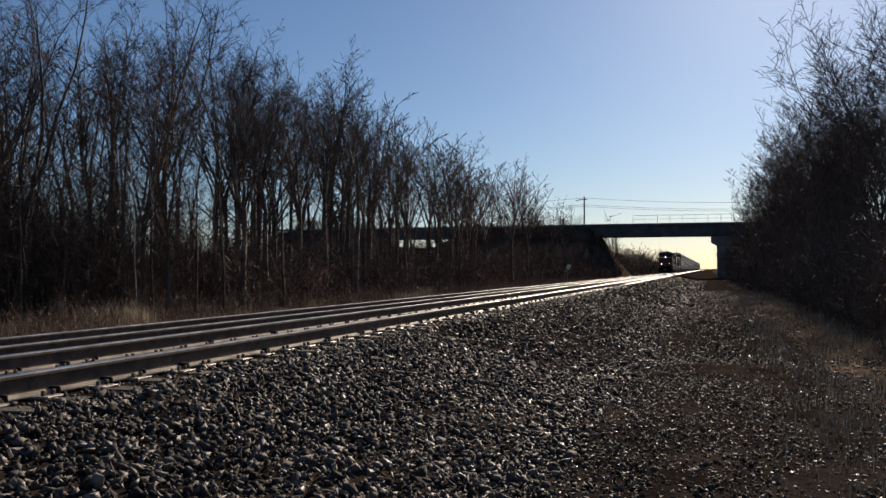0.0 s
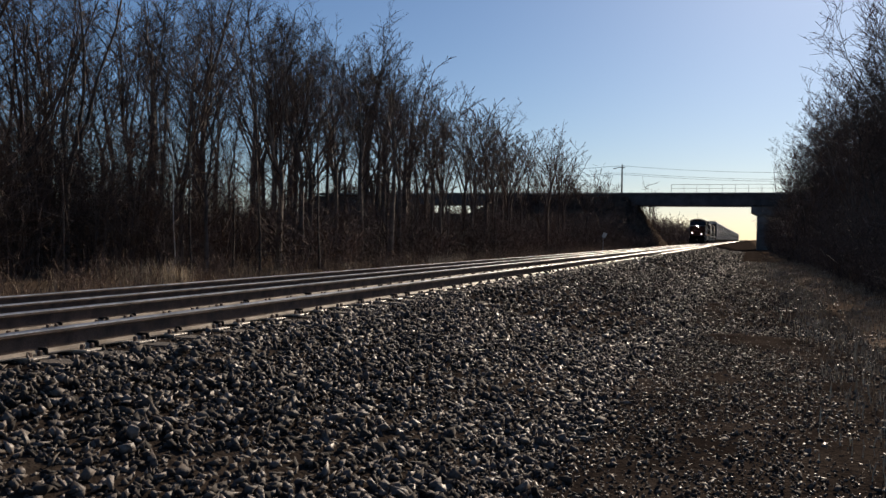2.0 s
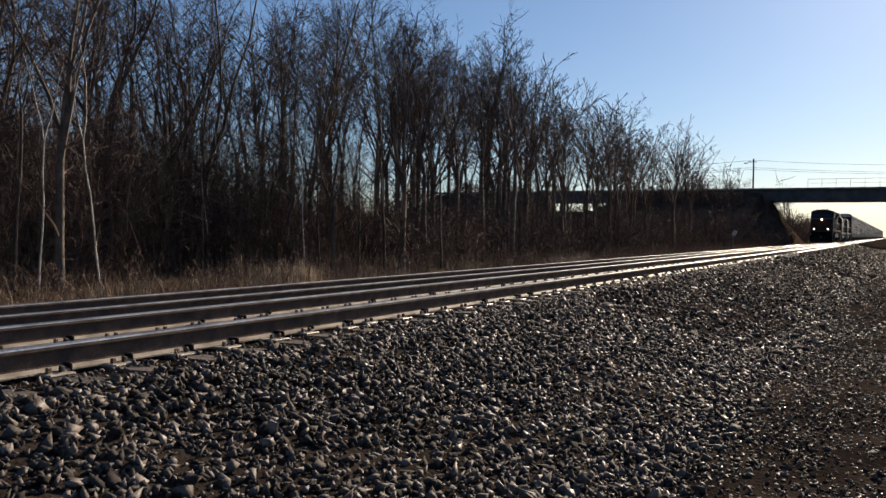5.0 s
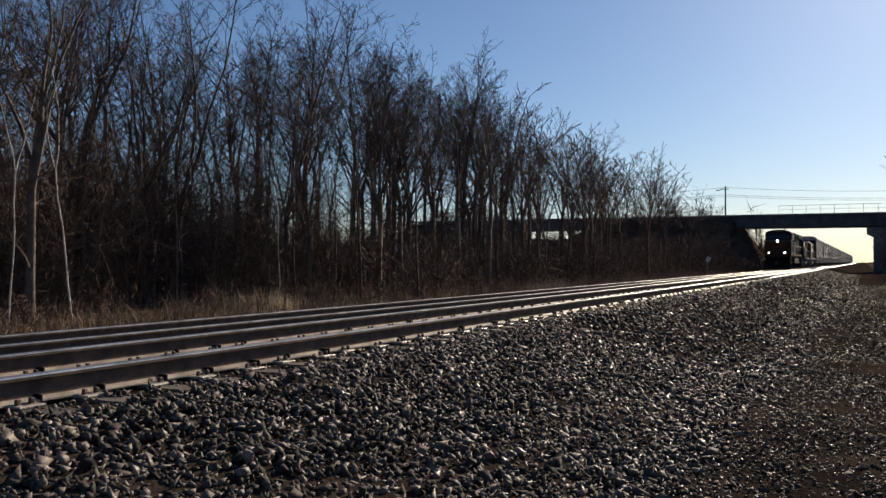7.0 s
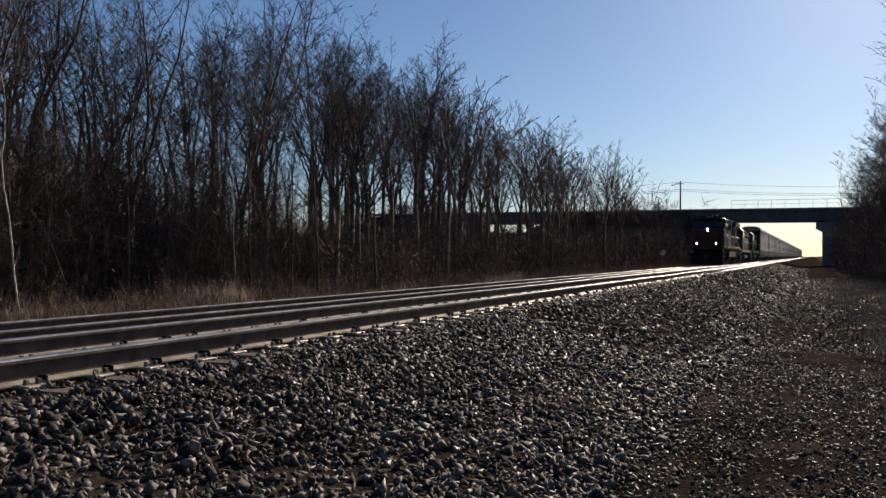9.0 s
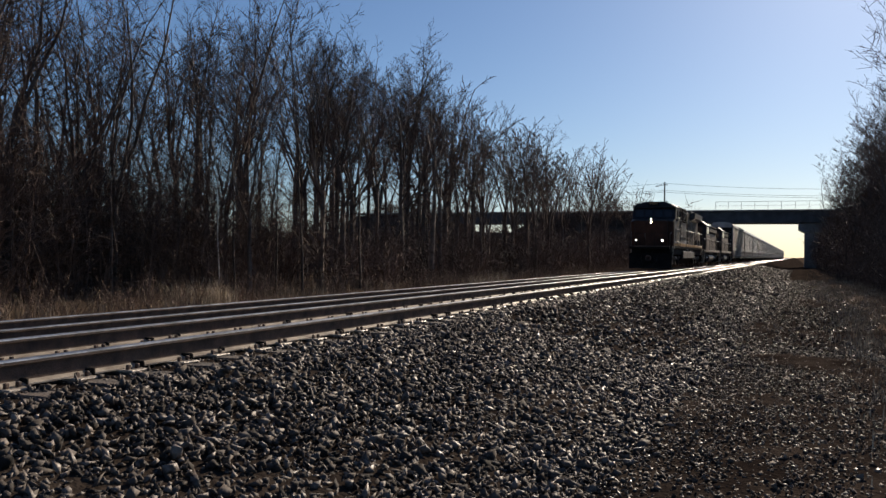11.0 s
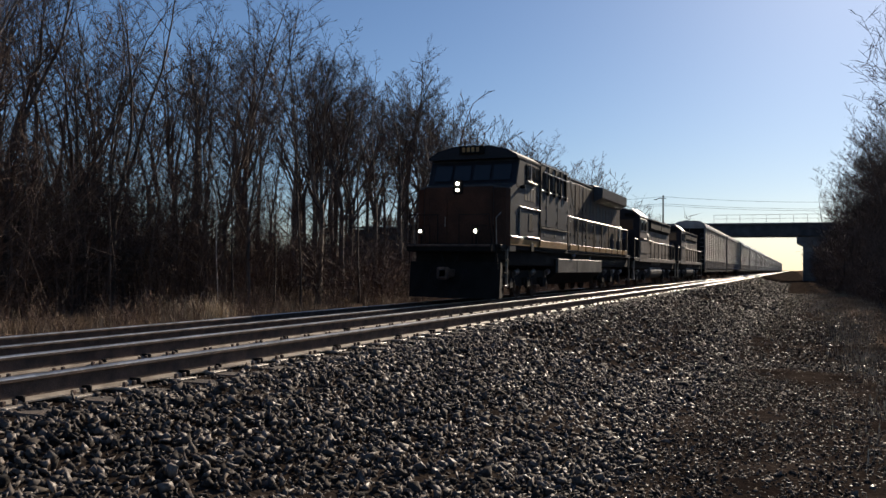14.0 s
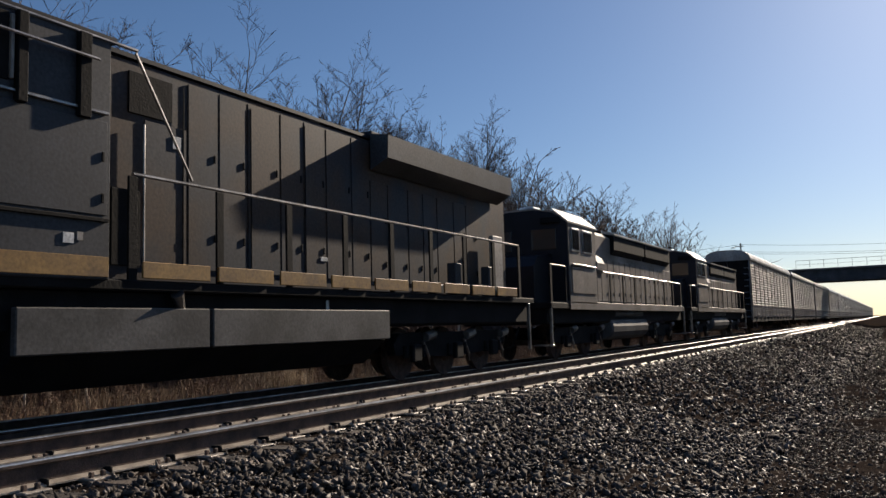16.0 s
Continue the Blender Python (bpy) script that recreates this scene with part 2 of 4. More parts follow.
def build_ground():
    xs = sorted(set([p[0] for p in PROFILE] + list(np.arange(-13, 6, 0.25)) + list(np.arange(-60, 60, 3.0))))
    ys = list(np.arange(-40, 0, 4.0)) + list(np.arange(0, 30, 0.3)) + list(np.arange(30, 160, 3.0)) + [200, 300, 500, 900, 1600, 3000]
    X, Y = np.meshgrid(xs, ys)
    Z = np.interp(X, PX, PZ)
    for i in range(X.shape[0]):
        for j in range(X.shape[1]):
            x, y = X[i, j], Y[i, j]
            flat = 0.012 if -12 < x < -4 else 0.05
            Z[i, j] += flat * noise.noise(Vector((x * 0.7, y * 0.4, 0))) + 0.5 * flat * noise.noise(Vector((x * 2.1, y * 2.1, 5)))
    n, m = X.shape
    v = np.stack([X, Y, Z], -1).reshape(-1, 3)
    idx = np.arange(n * m).reshape(n, m)
    f = np.stack([idx[:-1, :-1], idx[:-1, 1:], idx[1:, 1:], idx[1:, :-1]], -1).reshape(-1, 4)
    me = fast_mesh("ground", v, f, M_EARTH)
    me.materials.append(M_BALLAST)
    cx = v[f[:, 0], 0]
    me.polygons.foreach_set("material_index", ((cx > -12.6) & (cx < 1.6)).astype(np.int32))
    me.polygons.foreach_set("use_smooth", np.ones(len(f), bool))
    tagged(new("ground", me), "earth and dark ballast bed beside the railway", "ground", kind="structure")


build_ground()


def stones(name, label, x0, x1, y0, y1, density, size, seed, lift=0.3, fray=0.0, mat=None, thin=0.0):
    """Crushed stones strewn over the ground as one mesh of small sharp-edged chips; thin takes some away towards x1."""
    rng = np.random.default_rng(seed)
    n = int((x1 + fray - x0) * (y1 + fray - y0) * density)
    px, py = rng.uniform(x0, x1 + fray, n), rng.uniform(y0 - fray * 0.5, y1 + fray, n)
    keep = (rng.random(n) > np.clip((px - x1) / max(fray, 1e-6), 0, 1)) & (rng.random(n) > np.clip((py - y1) / max(fray, 1e-6), 0, 1))
    keep &= rng.random(n) > thin * np.clip((px - x0) / (x1 - x0), 0, 1)
    px, py = px[keep], py[keep]
    n = len(px)
    pz = np.interp(px, PX, PZ)
    tip = np.array([(-1, -0.1, 0), (0.1, -1, 0.1), (1, 0.1, 0), (-0.1, 1, -0.1), (0.3, 0.2, -0.85), (-0.2, -0.3, 0.85)], float)
    tris = np.array([(0, 1, 5), (1, 2, 5), (2, 3, 5), (3, 0, 5), (1, 0, 4), (2, 1, 4), (3, 2, 4), (0, 3, 4)])
    s = size * np.clip(rng.lognormal(0, 0.32, n), 0.45, 1.8)
    c = tip[None] * (1 + rng.uniform(-0.4, 0.35, (n, 6, 3))) + rng.uniform(-0.28, 0.28, (n, 6, 3))
    c *= rng.uniform(0.35, 1.15, (n, 1, 3)) * np.array([1.1, 0.95, 0.7]) * (s * 0.66)[:, None, None]
    q = rng.normal(size=(n, 4)) * np.array([1.6, 0.7, 0.7, 1.6])  # most lie on their flat side
    q /= np.linalg.norm(q, axis=1)[:, None]
    w, x, y, z = q.T
    R = np.stack([np.stack([1 - 2 * (y * y + z * z), 2 * (x * y - z * w), 2 * (x * z + y * w)], -1),
                  np.stack([2 * (x * y + z * w), 1 - 2 * (x * x + z * z), 2 * (y * z - x * w)], -1),
                  np.stack([2 * (x * z - y * w), 2 * (y * z + x * w), 1 - 2 * (x * x + y * y)], -1)], 1)
    c = np.einsum("nij,nkj->nki", R, c)
    c += np.stack([px, py, pz + s * lift * rng.uniform(0.2, 1.5, n)], -1)[:, None, :]
    faces = (tris[None] + (np.arange(n) * 6)[:, None, None]).reshape(-1, 3)
    tagged(new(name, fast_mesh(name, c.reshape(-1, 3), faces, mat or M_STONE)), label, "ballast", kind="stuff")


stones("ballast_stones", "loose grey crushed stone on the track shoulder", -4.55, -1.5, 1.8, 12.0, 640, 0.052, 1, fray=0.5)
stones("ballast_stones", "loose grey crushed stone close by the track", -4.55, -1.4, -3.2, 1.8, 700, 0.052, 6, fray=0.3)
stones("ballast_stones", "grey crushed stone along the shoulder further off", -4.5, -1.4, 12.0, 34.0, 130, 0.064, 2, fray=0.7)
stones("ballast_stones", "coarse stone far along the shoulder", -4.5, -1.3, 33.0, 110.0, 24, 0.11, 5, fray=1.0)
stones("ballast_stones", "fine gravel trodden into the dark verge", -1.7, 2.4, 3.2, 15.0, 760, 0.028, 3, fray=1.2, mat=M_DIRT, thin=0.6)
stones("ballast_stones", "trodden stones round the standing place", -1.6, 2.0, -3.0, 3.2, 360, 0.033, 8, fray=0.8, mat=M_DIRT, thin=0.5)
stones("ballast_stones", "muddy gravel far along the verge", -1.6, 2.2, 15.0, 60.0, 130, 0.048, 7, fray=1.5, mat=M_DIRT, thin=0.7)
stones("ballast_stones", "scattered stones round the tie ends", -4.95, -4.4, -2.0, 30.0, 130, 0.042, 9)
stones("ballast_stones", "crushed stone between the rails and tracks", -11.9, -4.8, 2.0, 36.0, 60, 0.05, 4)


# ---------------------------------------------------------------- the two tracks
def rail_shapes(y0, y1):
    foot = [(-0.076, 0.0), (0.076, 0.0), (0.076, 0.011), (0.012, 0.03), (-0.012, 0.03), (-0.076, 0.011)]
    web = [(-0.009, 0.029), (0.009, 0.029), (0.009, 0.140), (0.036, 0.152), (0.037, 0.172), (-0.037, 0.172), (-0.036, 0.152), (-0.009, 0.140)]
    head = [(-0.037, 0.1722), (0.037, 0.1722), (0.035, 0.182), (0.026, 0.186), (-0.026, 0.186), (-0.035, 0.182)]
    return [Shape().extrude_y(p, y0, y1).mesh("rail", m) for p, m in ((foot, M_FOOT_LIT), (web, M_RUST), (head, M_HEAD))]


def build_track(xs, zs, label, y_first, count, pieces):
    track = thing("railway_track", label, "railway track", kind="structure")
    foot, web, head = rail_shapes(-60, 900)
    for x, z in zip(xs, zs):
        r = part("rail", web, None, track, "rusty web of a steel rail", at=(x, 0, z - 0.186))
        part("rail_foot", foot, None, r, "rail foot with sunlight put into its pale colour")
        part("rail_head", head, None, r, "polished rail head")
    mid = (xs[0] + xs[1]) / 2
    tie = Shape().bevel_box(-1.3, 1.3, -0.115, 0.115, -0.18, 0.0, 0.012).mesh("tie", M_TIE)
    plate = Shape().bevel_box(-0.19, 0.19, -0.10, 0.10, 0, 0.02, 0.006).mesh("tie_plate", M_FOOT_LIT)
    spike = Shape()
    for sx in (-0.10, 0.10):
        for sy in (-0.05, 0.05):
            spike.bevel_box(sx - 0.016, sx + 0.016, sy - 0.016, sy + 0.016, 0.015, 0.06, 0.005)
    spike = spike.mesh("spikes", M_RUST)
    anchor = Shape().bevel_box(-0.09, 0.085, 0.125, 0.155, -0.01, 0.05, 0.01).mesh("rail_anchor", M_BLACK)
    slope = (zs[0] - zs[1]) / (xs[0] - xs[1])
    rng = random.Random(5)
    rest = Shape()
    for i in range(count):
        y = y_first + i * 0.55 + rng.uniform(-0.025, 0.025)
        if i < pieces:
            t = part("tie", tie, None, track, at=(mid + rng.uniform(-0.05, 0.05), y, (zs[0] + zs[1]) / 2 - 0.207))
            t.rotation_euler = (0, -math.atan(slope), rng.uniform(-0.012, 0.012))
            for x, z in zip(xs, zs):
                p = part("tie_plate", plate, None, t, at=(x - mid, 0, 0.0))
                if i < 110:
                    part("spike", spike, None, t, at=(x - mid, 0, 0.0))
                    if rng.random() < 0.55:
                        part("rail_anchor", anchor, None, t, at=(x - mid, 0, 0.02))
        else:
            z = (zs[0] + zs[1]) / 2 - 0.207
            rest.box(mid - 1.3, mid + 1.3, y - 0.115, y + 0.115, z - 0.18, z)
    part("ties_further_off", rest, M_TIE, track)["kind"] = "stuff"


# ---------------------------------------------------------------- trees without leaves
def branch(rng, wood, twigs, start, way, length, radius, depth, counts, fine):
    """A limb that arches upward and carries smaller ones, to the depth that counts gives."""
    steps = (5, 3, 2, 1)[depth]
    pts, rad, p, d = [Vector(start)], [radius], Vector(start), Vector(way).normalized()
    ways = [d]
    for i in range(steps):
        d = (d + Vector((rng.uniform(-0.24, 0.24), rng.uniform(-0.24, 0.24), rng.uniform(-0.02, 0.22)))).normalized()
        p = p + d * length / steps
        pts.append(p.copy())
        ways.append(d)
        rad.append(max(radius * (1 - 0.82 * (i + 1) / steps), fine))
    if depth == 3:  # end twigs are thin tapered strips
        w = d.cross(Vector((rng.uniform(-1, 1), rng.uniform(-1, 1), rng.uniform(-1, 1)))).normalized() * fine
        twigs.add([tuple(pts[0] - w), tuple(pts[0] + w), tuple(p + w * 0.3), tuple(p - w * 0.3)], [(0, 1, 2, 3)])
        return
    (wood if depth == 0 else twigs).tube(pts, rad, 5 if depth == 0 else 3, cap=False)
    if depth < len(counts):
        for k in range(counts[depth]):
            u = 0.18 + 0.82 * (k + rng.random()) / counts[depth]
            i = min(int(u * steps), steps - 1)
            q = pts[i].lerp(pts[i + 1], u * steps - i)
            side = Vector((rng.uniform(-1, 1), rng.uniform(-1, 1), rng.uniform(-0.25, 0.35))).normalized()
            branch(rng, wood, twigs, q, ways[i] * 0.75 + side * 0.85, length * (rng.uniform(0.26, 0.44) if depth < 2 else rng.uniform(0.5, 0.85)) * (1.15 - 0.5 * u), max(rad[i] * 0.45, fine), depth + 1, counts, fine)


def make_tree(seed, height, base, bark, name="tree", label="", fork=0.45, leaders=3, open_=0.32, low=4, counts=(11, 7, 5), fine=0.0085, lean=0.03):
    """A trunk that forks into rising leaders with arching limbs; low is the number of small limbs on the trunk."""
    rng = random.Random(seed)
    wood, twigs = Shape(), Shape()
    n = 6
    pts, rad, p = [Vector((0, 0, -0.3))], [base * 1.4], Vector((0, 0, -0.3))
    lx, ly = rng.uniform(-lean, lean), rng.uniform(-lean, lean)
    for i in range(n):
        p = p + Vector((lx + rng.uniform(-0.05, 0.05), ly + rng.uniform(-0.05, 0.05), 1)) * height * fork / n
        pts.append(p.copy())
        rad.append(base * (1 - 0.32 * (i + 1) / n))
    wood.tube(pts, rad, 7, cap=False)
    turn = rng.uniform(0, 6.28)
    for k in range(leaders):
        a = turn + 6.28 * k / leaders + rng.uniform(-0.5, 0.5)
        o = open_ * rng.uniform(0.35, 1.2)
        start = pts[-1] if k < 2 else pts[-2]
        branch(rng, wood, twigs, start, (math.cos(a) * o, math.sin(a) * o, 1), height * (1 - fork) * rng.uniform(0.78, 0.98), rad[-1] * rng.uniform(0.6, 0.85), 0, counts, fine)
    for k in range(low):
        u = rng.uniform(0.35, 0.98)
        i = min(int(u * n), n - 1)
        q = pts[i].lerp(pts[i + 1], u * n - i)
        a = rng.uniform(0, 6.28)
        branch(rng, wood, twigs, q, (math.cos(a), math.sin(a), rng.uniform(0.2, 0.9)), height * rng.uniform(0.10, 0.22), base * 0.28, 1, counts, fine)
    t = thing(name, label, "tree")
    part("trunk", wood, bark, t, smooth=True)
    part("crown", twigs, M_TWIG, t, "fine bare twigs")
    return t


def bank_z(x, y):
    """The height of the earth banks that carry the road, over the ground."""
    side = max(0.0, min(1.0, 1 - max(0, BY - y) / 13.0, 1 - max(0, y - BY - 9) / 12.0))
    edge = (-12.9 - x) / 6.5 if x < 0 else (x - 2.6) / 7.0
    dip = 3.2 * max(0.0, min(1.0, (8.5 - abs(x + 51.5)) / 3.0))  # the second opening, further along the road
    return max(0.0, (9.0 - dip) * max(0.0, min(1.0, edge)) * side)


def plant(kinds, spots, group):
    for k, x, y, s, turn in spots:
        c = copy_thing(kinds[k], pose(x, y, max(ground_z(x, y), bank_z(x, y) - 0.3), 0, 0, turn))
        c.scale = (s, s, s)
        tagged(c, group=group)


def join_far(kinds, spots, name, label):
    """Trees too far off to count, joined into one mesh."""
    V, F, k = [], [], 0
    for kind, x, y, s, turn in spots:
        m = pose(x, y, max(ground_z(x, y), bank_z(x, y) - 0.3), 0, 0, turn) @ Matrix.Scale(s, 4)
        rot = np.array(m.to_3x3())
        for c in kinds[kind].children:
            me = c.data
            co = np.empty(len(me.vertices) * 3, np.float32)
            me.vertices.foreach_get("co", co)
            fc = np.empty(len(me.loops), np.int32)
            me.loops.foreach_get("vertex_index", fc)
            V.append(co.reshape(-1, 3) @ rot.T + np.array(m.translation))
            F.append(fc.reshape(-1, 4) + k)
            k += len(me.vertices)
    tagged(new(name, fast_mesh(name, np.concatenate(V), np.concatenate(F), M_TWIG)), label, "woods", kind="stuff")


def tangle(name, label, mat, shrubs, seed, stems=5, twigs=16, width=0.010):
    """Leafless shrubs: bent stems from one base with many side twigs, gathered in one mesh. A shrub is x, y, height, spread."""
    rng = np.random.default_rng(seed)
    sh = np.array([(x, y, max(ground_z(x, y), bank_z(x, y) - 0.35), h, r) for x, y, h, r in shrubs], float)
    sh = np.repeat(sh, stems, axis=0)
    n = len(sh)
    a, o = rng.uniform(0, 6.28, n), rng.uniform(0.05, 1.0, n)
    base = sh[:, :3] + np.stack([np.cos(a), np.sin(a), np.zeros(n)], -1) * (sh[:, 4] * 0.25 * o)[:, None] - np.array([0, 0, 0.1])
    h = sh[:, 3] * rng.uniform(0.55, 1.05, n)
    out = np.stack([np.cos(a), np.sin(a), np.zeros(n)], -1) * (sh[:, 4] * o)[:, None]
    bow = rng.normal(0, 0.10, (n, 3)) * h[:, None]

    def stem(u, k=slice(None)):
        """Points up the stems: they lean outward more and more."""
        u = np.asarray(u)[..., None]
        rise = np.stack([np.zeros_like(h[k]), np.zeros_like(h[k]), h[k]], -1)
        return base[k] + rise * u + out[k] * u ** 1.6 + bow[k] * np.sin(u * 5.0) * 0.5

    V, F, c = [], [], 0

    def strip(p, q, w0, w1):
        nonlocal c
        m = len(p)
        s = np.cross(q - p, rng.normal(size=(m, 3)))
        s /= np.linalg.norm(s, axis=1)[:, None] + 1e-9
        V.append(np.stack([p - s * w0, p + s * w0, q + s * w1, q - s * w1], 1).reshape(-1, 3))
        F.append(np.arange(4 * m).reshape(m, 4) + c)
        c += 4 * m

    one = np.ones((n, 1))
    for i in range(4):
        strip(stem(np.full(n, i / 4)), stem(np.full(n, (i + 1) / 4)), one * width * (1.5 - 0.28 * i), one * width * (1.22 - 0.28 * i))
    k = np.repeat(np.arange(n), twigs)
    m = len(k)
    u = rng.uniform(0.08, 1.0, m)
    p = stem(u, k)
    d = rng.normal(0, 0.75, (m, 3)) + np.array([0, 0, 0.55])
    d /= np.linalg.norm(d, axis=1)[:, None]
    ln = (0.10 + 0.20 * rng.random(m)) * np.minimum(h[k], 5.0)
    q = p + d * ln[:, None]
    one = np.ones((m, 1)) * width
    strip(p, q, one * 0.75, one * 0.5)
    d2 = d + rng.normal(0, 0.5, (m, 3)) + np.array([0, 0, 0.25])
    strip(q, q + d2 * (ln * 0.6)[:, None], one * 0.5, one * 0.25)
    tagged(new(name, fast_mesh(name, np.concatenate(V), np.concatenate(F), mat)), label, "brush", kind="stuff")


def build_forest():
    rng = random.Random(11)
    dark = "tall leafless tree with a dark forked trunk"
    tall = [make_tree(100 + i, 15.0, 0.13 + 0.028 * (i % 4), M_BARK, "tree", dark, fork=0.30 + 0.05 * (i % 5), leaders=2 + i % 3, open_=0.26 + 0.04 * (i % 3)) for i in range(8)]
    plain = [make_tree(600 + i, 15.0, 0.17, M_BARK, "tree", "leafless tree", fork=0.36, leaders=3, open_=0.34, low=2, counts=(8, 5), fine=0.022) for i in range(4)]
    slim = [make_tree(200 + i, 10.0, 0.055, M_BARK, "tree", "thin young leafless tree", fork=0.5, leaders=2, open_=0.2, counts=(5, 3)) for i in range(3)]
    bush = [make_tree(300 + i, 6.0, 0.05, M_BARK, "tree", "scrubby leafless tree", fork=0.12, leaders=4, open_=0.6, low=0, counts=(6, 4), fine=0.014, lean=0.1) for i in range(4)]
    wide = [make_tree(500 + i, 13.0, 0.13, M_BARK, "tree", "broad leafless tree with dense fine twigs", fork=0.2, leaders=4, open_=0.30, low=5, counts=(12, 7, 5), fine=0.0105) for i in range(4)]
    birch = [make_tree(400 + i, 6.6, 0.026, M_BIRCH, "birch_tree", "thin pale-barked leafless birch", fork=0.62, leaders=2, open_=0.16, low=5, counts=(4, 2), fine=0.007, lean=0.22) for i in range(3)]
    near, far = [], []
    y = -6.0
    while y < 178:
        for x0 in (-20.5, -24.5, -29, -34.5, -41):
            if rng.random() < 0.93 and (y < 110 or x0 < -30):
                x = x0 + rng.uniform(-2.2, 2.2)
                top = 1.4 + 0.52 * abs(x) if x > -32 else 17.5
                fade = min(1.10, 0.93 + max(0.0, y - 22) * 0.005) if y < 85 else max(0.68, 1.10 - (y - 85) * 0.0062)
                yy = y + rng.uniform(-1.9, 1.9)
                spot = (rng.randrange(8), x, yy, top * fade / 15.0 * rng.uniform(0.80, 1.07), rng.uniform(0, 360))
                (near if yy < 66 and x > -37 else far).append(spot)
        y += 3.1 if y < 75 else 5.4
    plant(tall, near, "leafless wood beside the railway")
    for _ in range(60):
        far.append((rng.randrange(8), rng.uniform(-95, -46), rng.uniform(-10, 60), rng.uniform(0.8, 1.05), rng.uniform(0, 360)))
    for _ in range(30):
        far.append((rng.randrange(8), rng.uniform(-95, -46), rng.uniform(60, 190), rng.uniform(0.7, 0.95), rng.uniform(0, 360)))
    join_far(plain, [(k % 4, *r) for k, *r in far], "far_woods", "leafless woods further off")
    plant(slim, [(rng.randrange(3), rng.uniform(-24, -17.8), rng.uniform(-3, 60), rng.uniform(0.5, 1.05), rng.uniform(0, 360)) for _ in range(30)], "young trees at the wood's edge")
    under = [(rng.randrange(4), rng.uniform(-38, -21), rng.uniform(-8, 30), rng.uniform(0.8, 1.3), rng.uniform(0, 360)) for _ in range(46)]
    under += [(rng.randrange(4), rng.uniform(-40, -19), rng.uniform(30, 125), rng.uniform(0.35, 0.8), rng.uniform(0, 360)) for _ in range(60)]
    under += [(rng.randrange(4), rng.uniform(-30, -13.4), rng.uniform(152, 300), rng.uniform(0.8, 1.4), rng.uniform(0, 360)) for _ in range(70)]
    under += [(rng.randrange(4), -42 + 27 * k / 70, rng.uniform(BY - 30, BY + 3), rng.uniform(0.5, 0.95) * (1 - 0.55 * k / 70), rng.uniform(0, 360)) for k in range(70)]
    under += [(rng.randrange(4), rng.uniform(-60, -43), rng.uniform(BY - 9, BY - 3), rng.uniform(0.4, 0.75), rng.uniform(0, 360)) for _ in range(18)]
    under += [(rng.randrange(4), rng.uniform(-36, -21.6), rng.uniform(BY - 6, BY - 1), rng.uniform(0.45, 0.75), rng.uniform(0, 360)) for _ in range(16)]
    under += [(rng.randrange(4), rng.uniform(-36, -17), rng.uniform(112, BY - 10), rng.uniform(0.8, 1.3), rng.uniform(0, 360)) for _ in range(24)]
    under += [(rng.randrange(4), rng.uniform(3.4, 22), rng.uniform(BY - 24, BY + 2), rng.uniform(0.6, 1.1), rng.uniform(0, 360)) for _ in range(40)]
    join_far(bush, under, "thicket", "dark leafless thicket under the trees")
    spots = []
    y = 24.0
    while y < 138:
        for x0, h in ((6.9, 11.5), (10.0, 15.0), (14.0, 16.5)):
            grow = 0.8 + 0.35 * min(1, (y - 24) / 50)
            spots.append((rng.randrange(4), x0 + rng.uniform(-0.8, 0.8), y + rng.uniform(-1.8, 1.8), h * grow / 13.0 * rng.uniform(0.85, 1.1), rng.uniform(0, 360)))
        y += 5.8
    plant(wide, spots, "trees on the sunny side")
    plant(birch, [(0, -17.2, 13.6, 1.0, 10), (1, -17.4, 12.0, 0.95, 80), (2, -17.0, 7.6, 1.15, 200), (1, -19.5, 24.4, 1.0, 300), (2, -18.4, 9.6, 0.8, 30)], "birches at the wood's edge")
    for t in tall + plain + slim + bush + birch + wide:
        for o in (*t.children_recursive, t):
            bpy.data.objects.remove(o)
    u = rng.uniform
    # the high dark brush before and inside the nearer wood
    spots = [(u(-31, -19.6), u(-10, 31), u(4.5, 8.2) * (1.0 if k % 3 else 0.6), u(0.8, 1.6)) for k in range(520)]
    tangle("brush", "high brown leafless brush filling the wood's edge", M_BRUSH, spots, 51, 5, 20, 0.013)
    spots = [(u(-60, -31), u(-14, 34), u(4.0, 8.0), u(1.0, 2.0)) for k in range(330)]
    tangle("brush", "leafless brush deep in the wood, its shade put into the colour", M_BRUSH_SHADE, spots, 52, 5, 16, 0.026)
    spots = [(u(-36, -17), u(28, 132), u(1.6, 3.8), u(0.7, 1.5)) for k in range(620)]
    tangle("brush", "low brown leafless brush under the trees", M_BRUSH, spots, 53, 5, 16, 0.02)
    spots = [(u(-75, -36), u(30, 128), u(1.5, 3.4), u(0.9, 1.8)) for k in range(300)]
    tangle("brush", "low brush deep in the wood, its shade put into the colour", M_BRUSH_SHADE, spots, 54, 5, 12, 0.035)
    # the slopes of the road's banks
    spots = [(u(-43, -13.6), u(BY - 26, BY - 1), u(1.0, 2.6), u(0.8, 1.8)) for k in range(420)]
    spots += [(u(-85, -60), u(BY - 16, BY + 3), u(1.5, 4.0), u(0.8, 1.8)) for k in range(120)]
    tangle("brush", "leafless brush over the earth bank", M_BRUSH, spots, 55, 5, 14, 0.035)
    # the sunny side: scrub that overhangs the verge
    spots = [(3.4 + 5.5 * rng.random() ** 1.3, u(13, 60), u(0.8, 3.6), u(0.5, 1.3)) for k in range(330)]
    tangle("brush", "tangled tan scrub along the verge", M_BRUSH, spots, 56, 5, 18, 0.010)
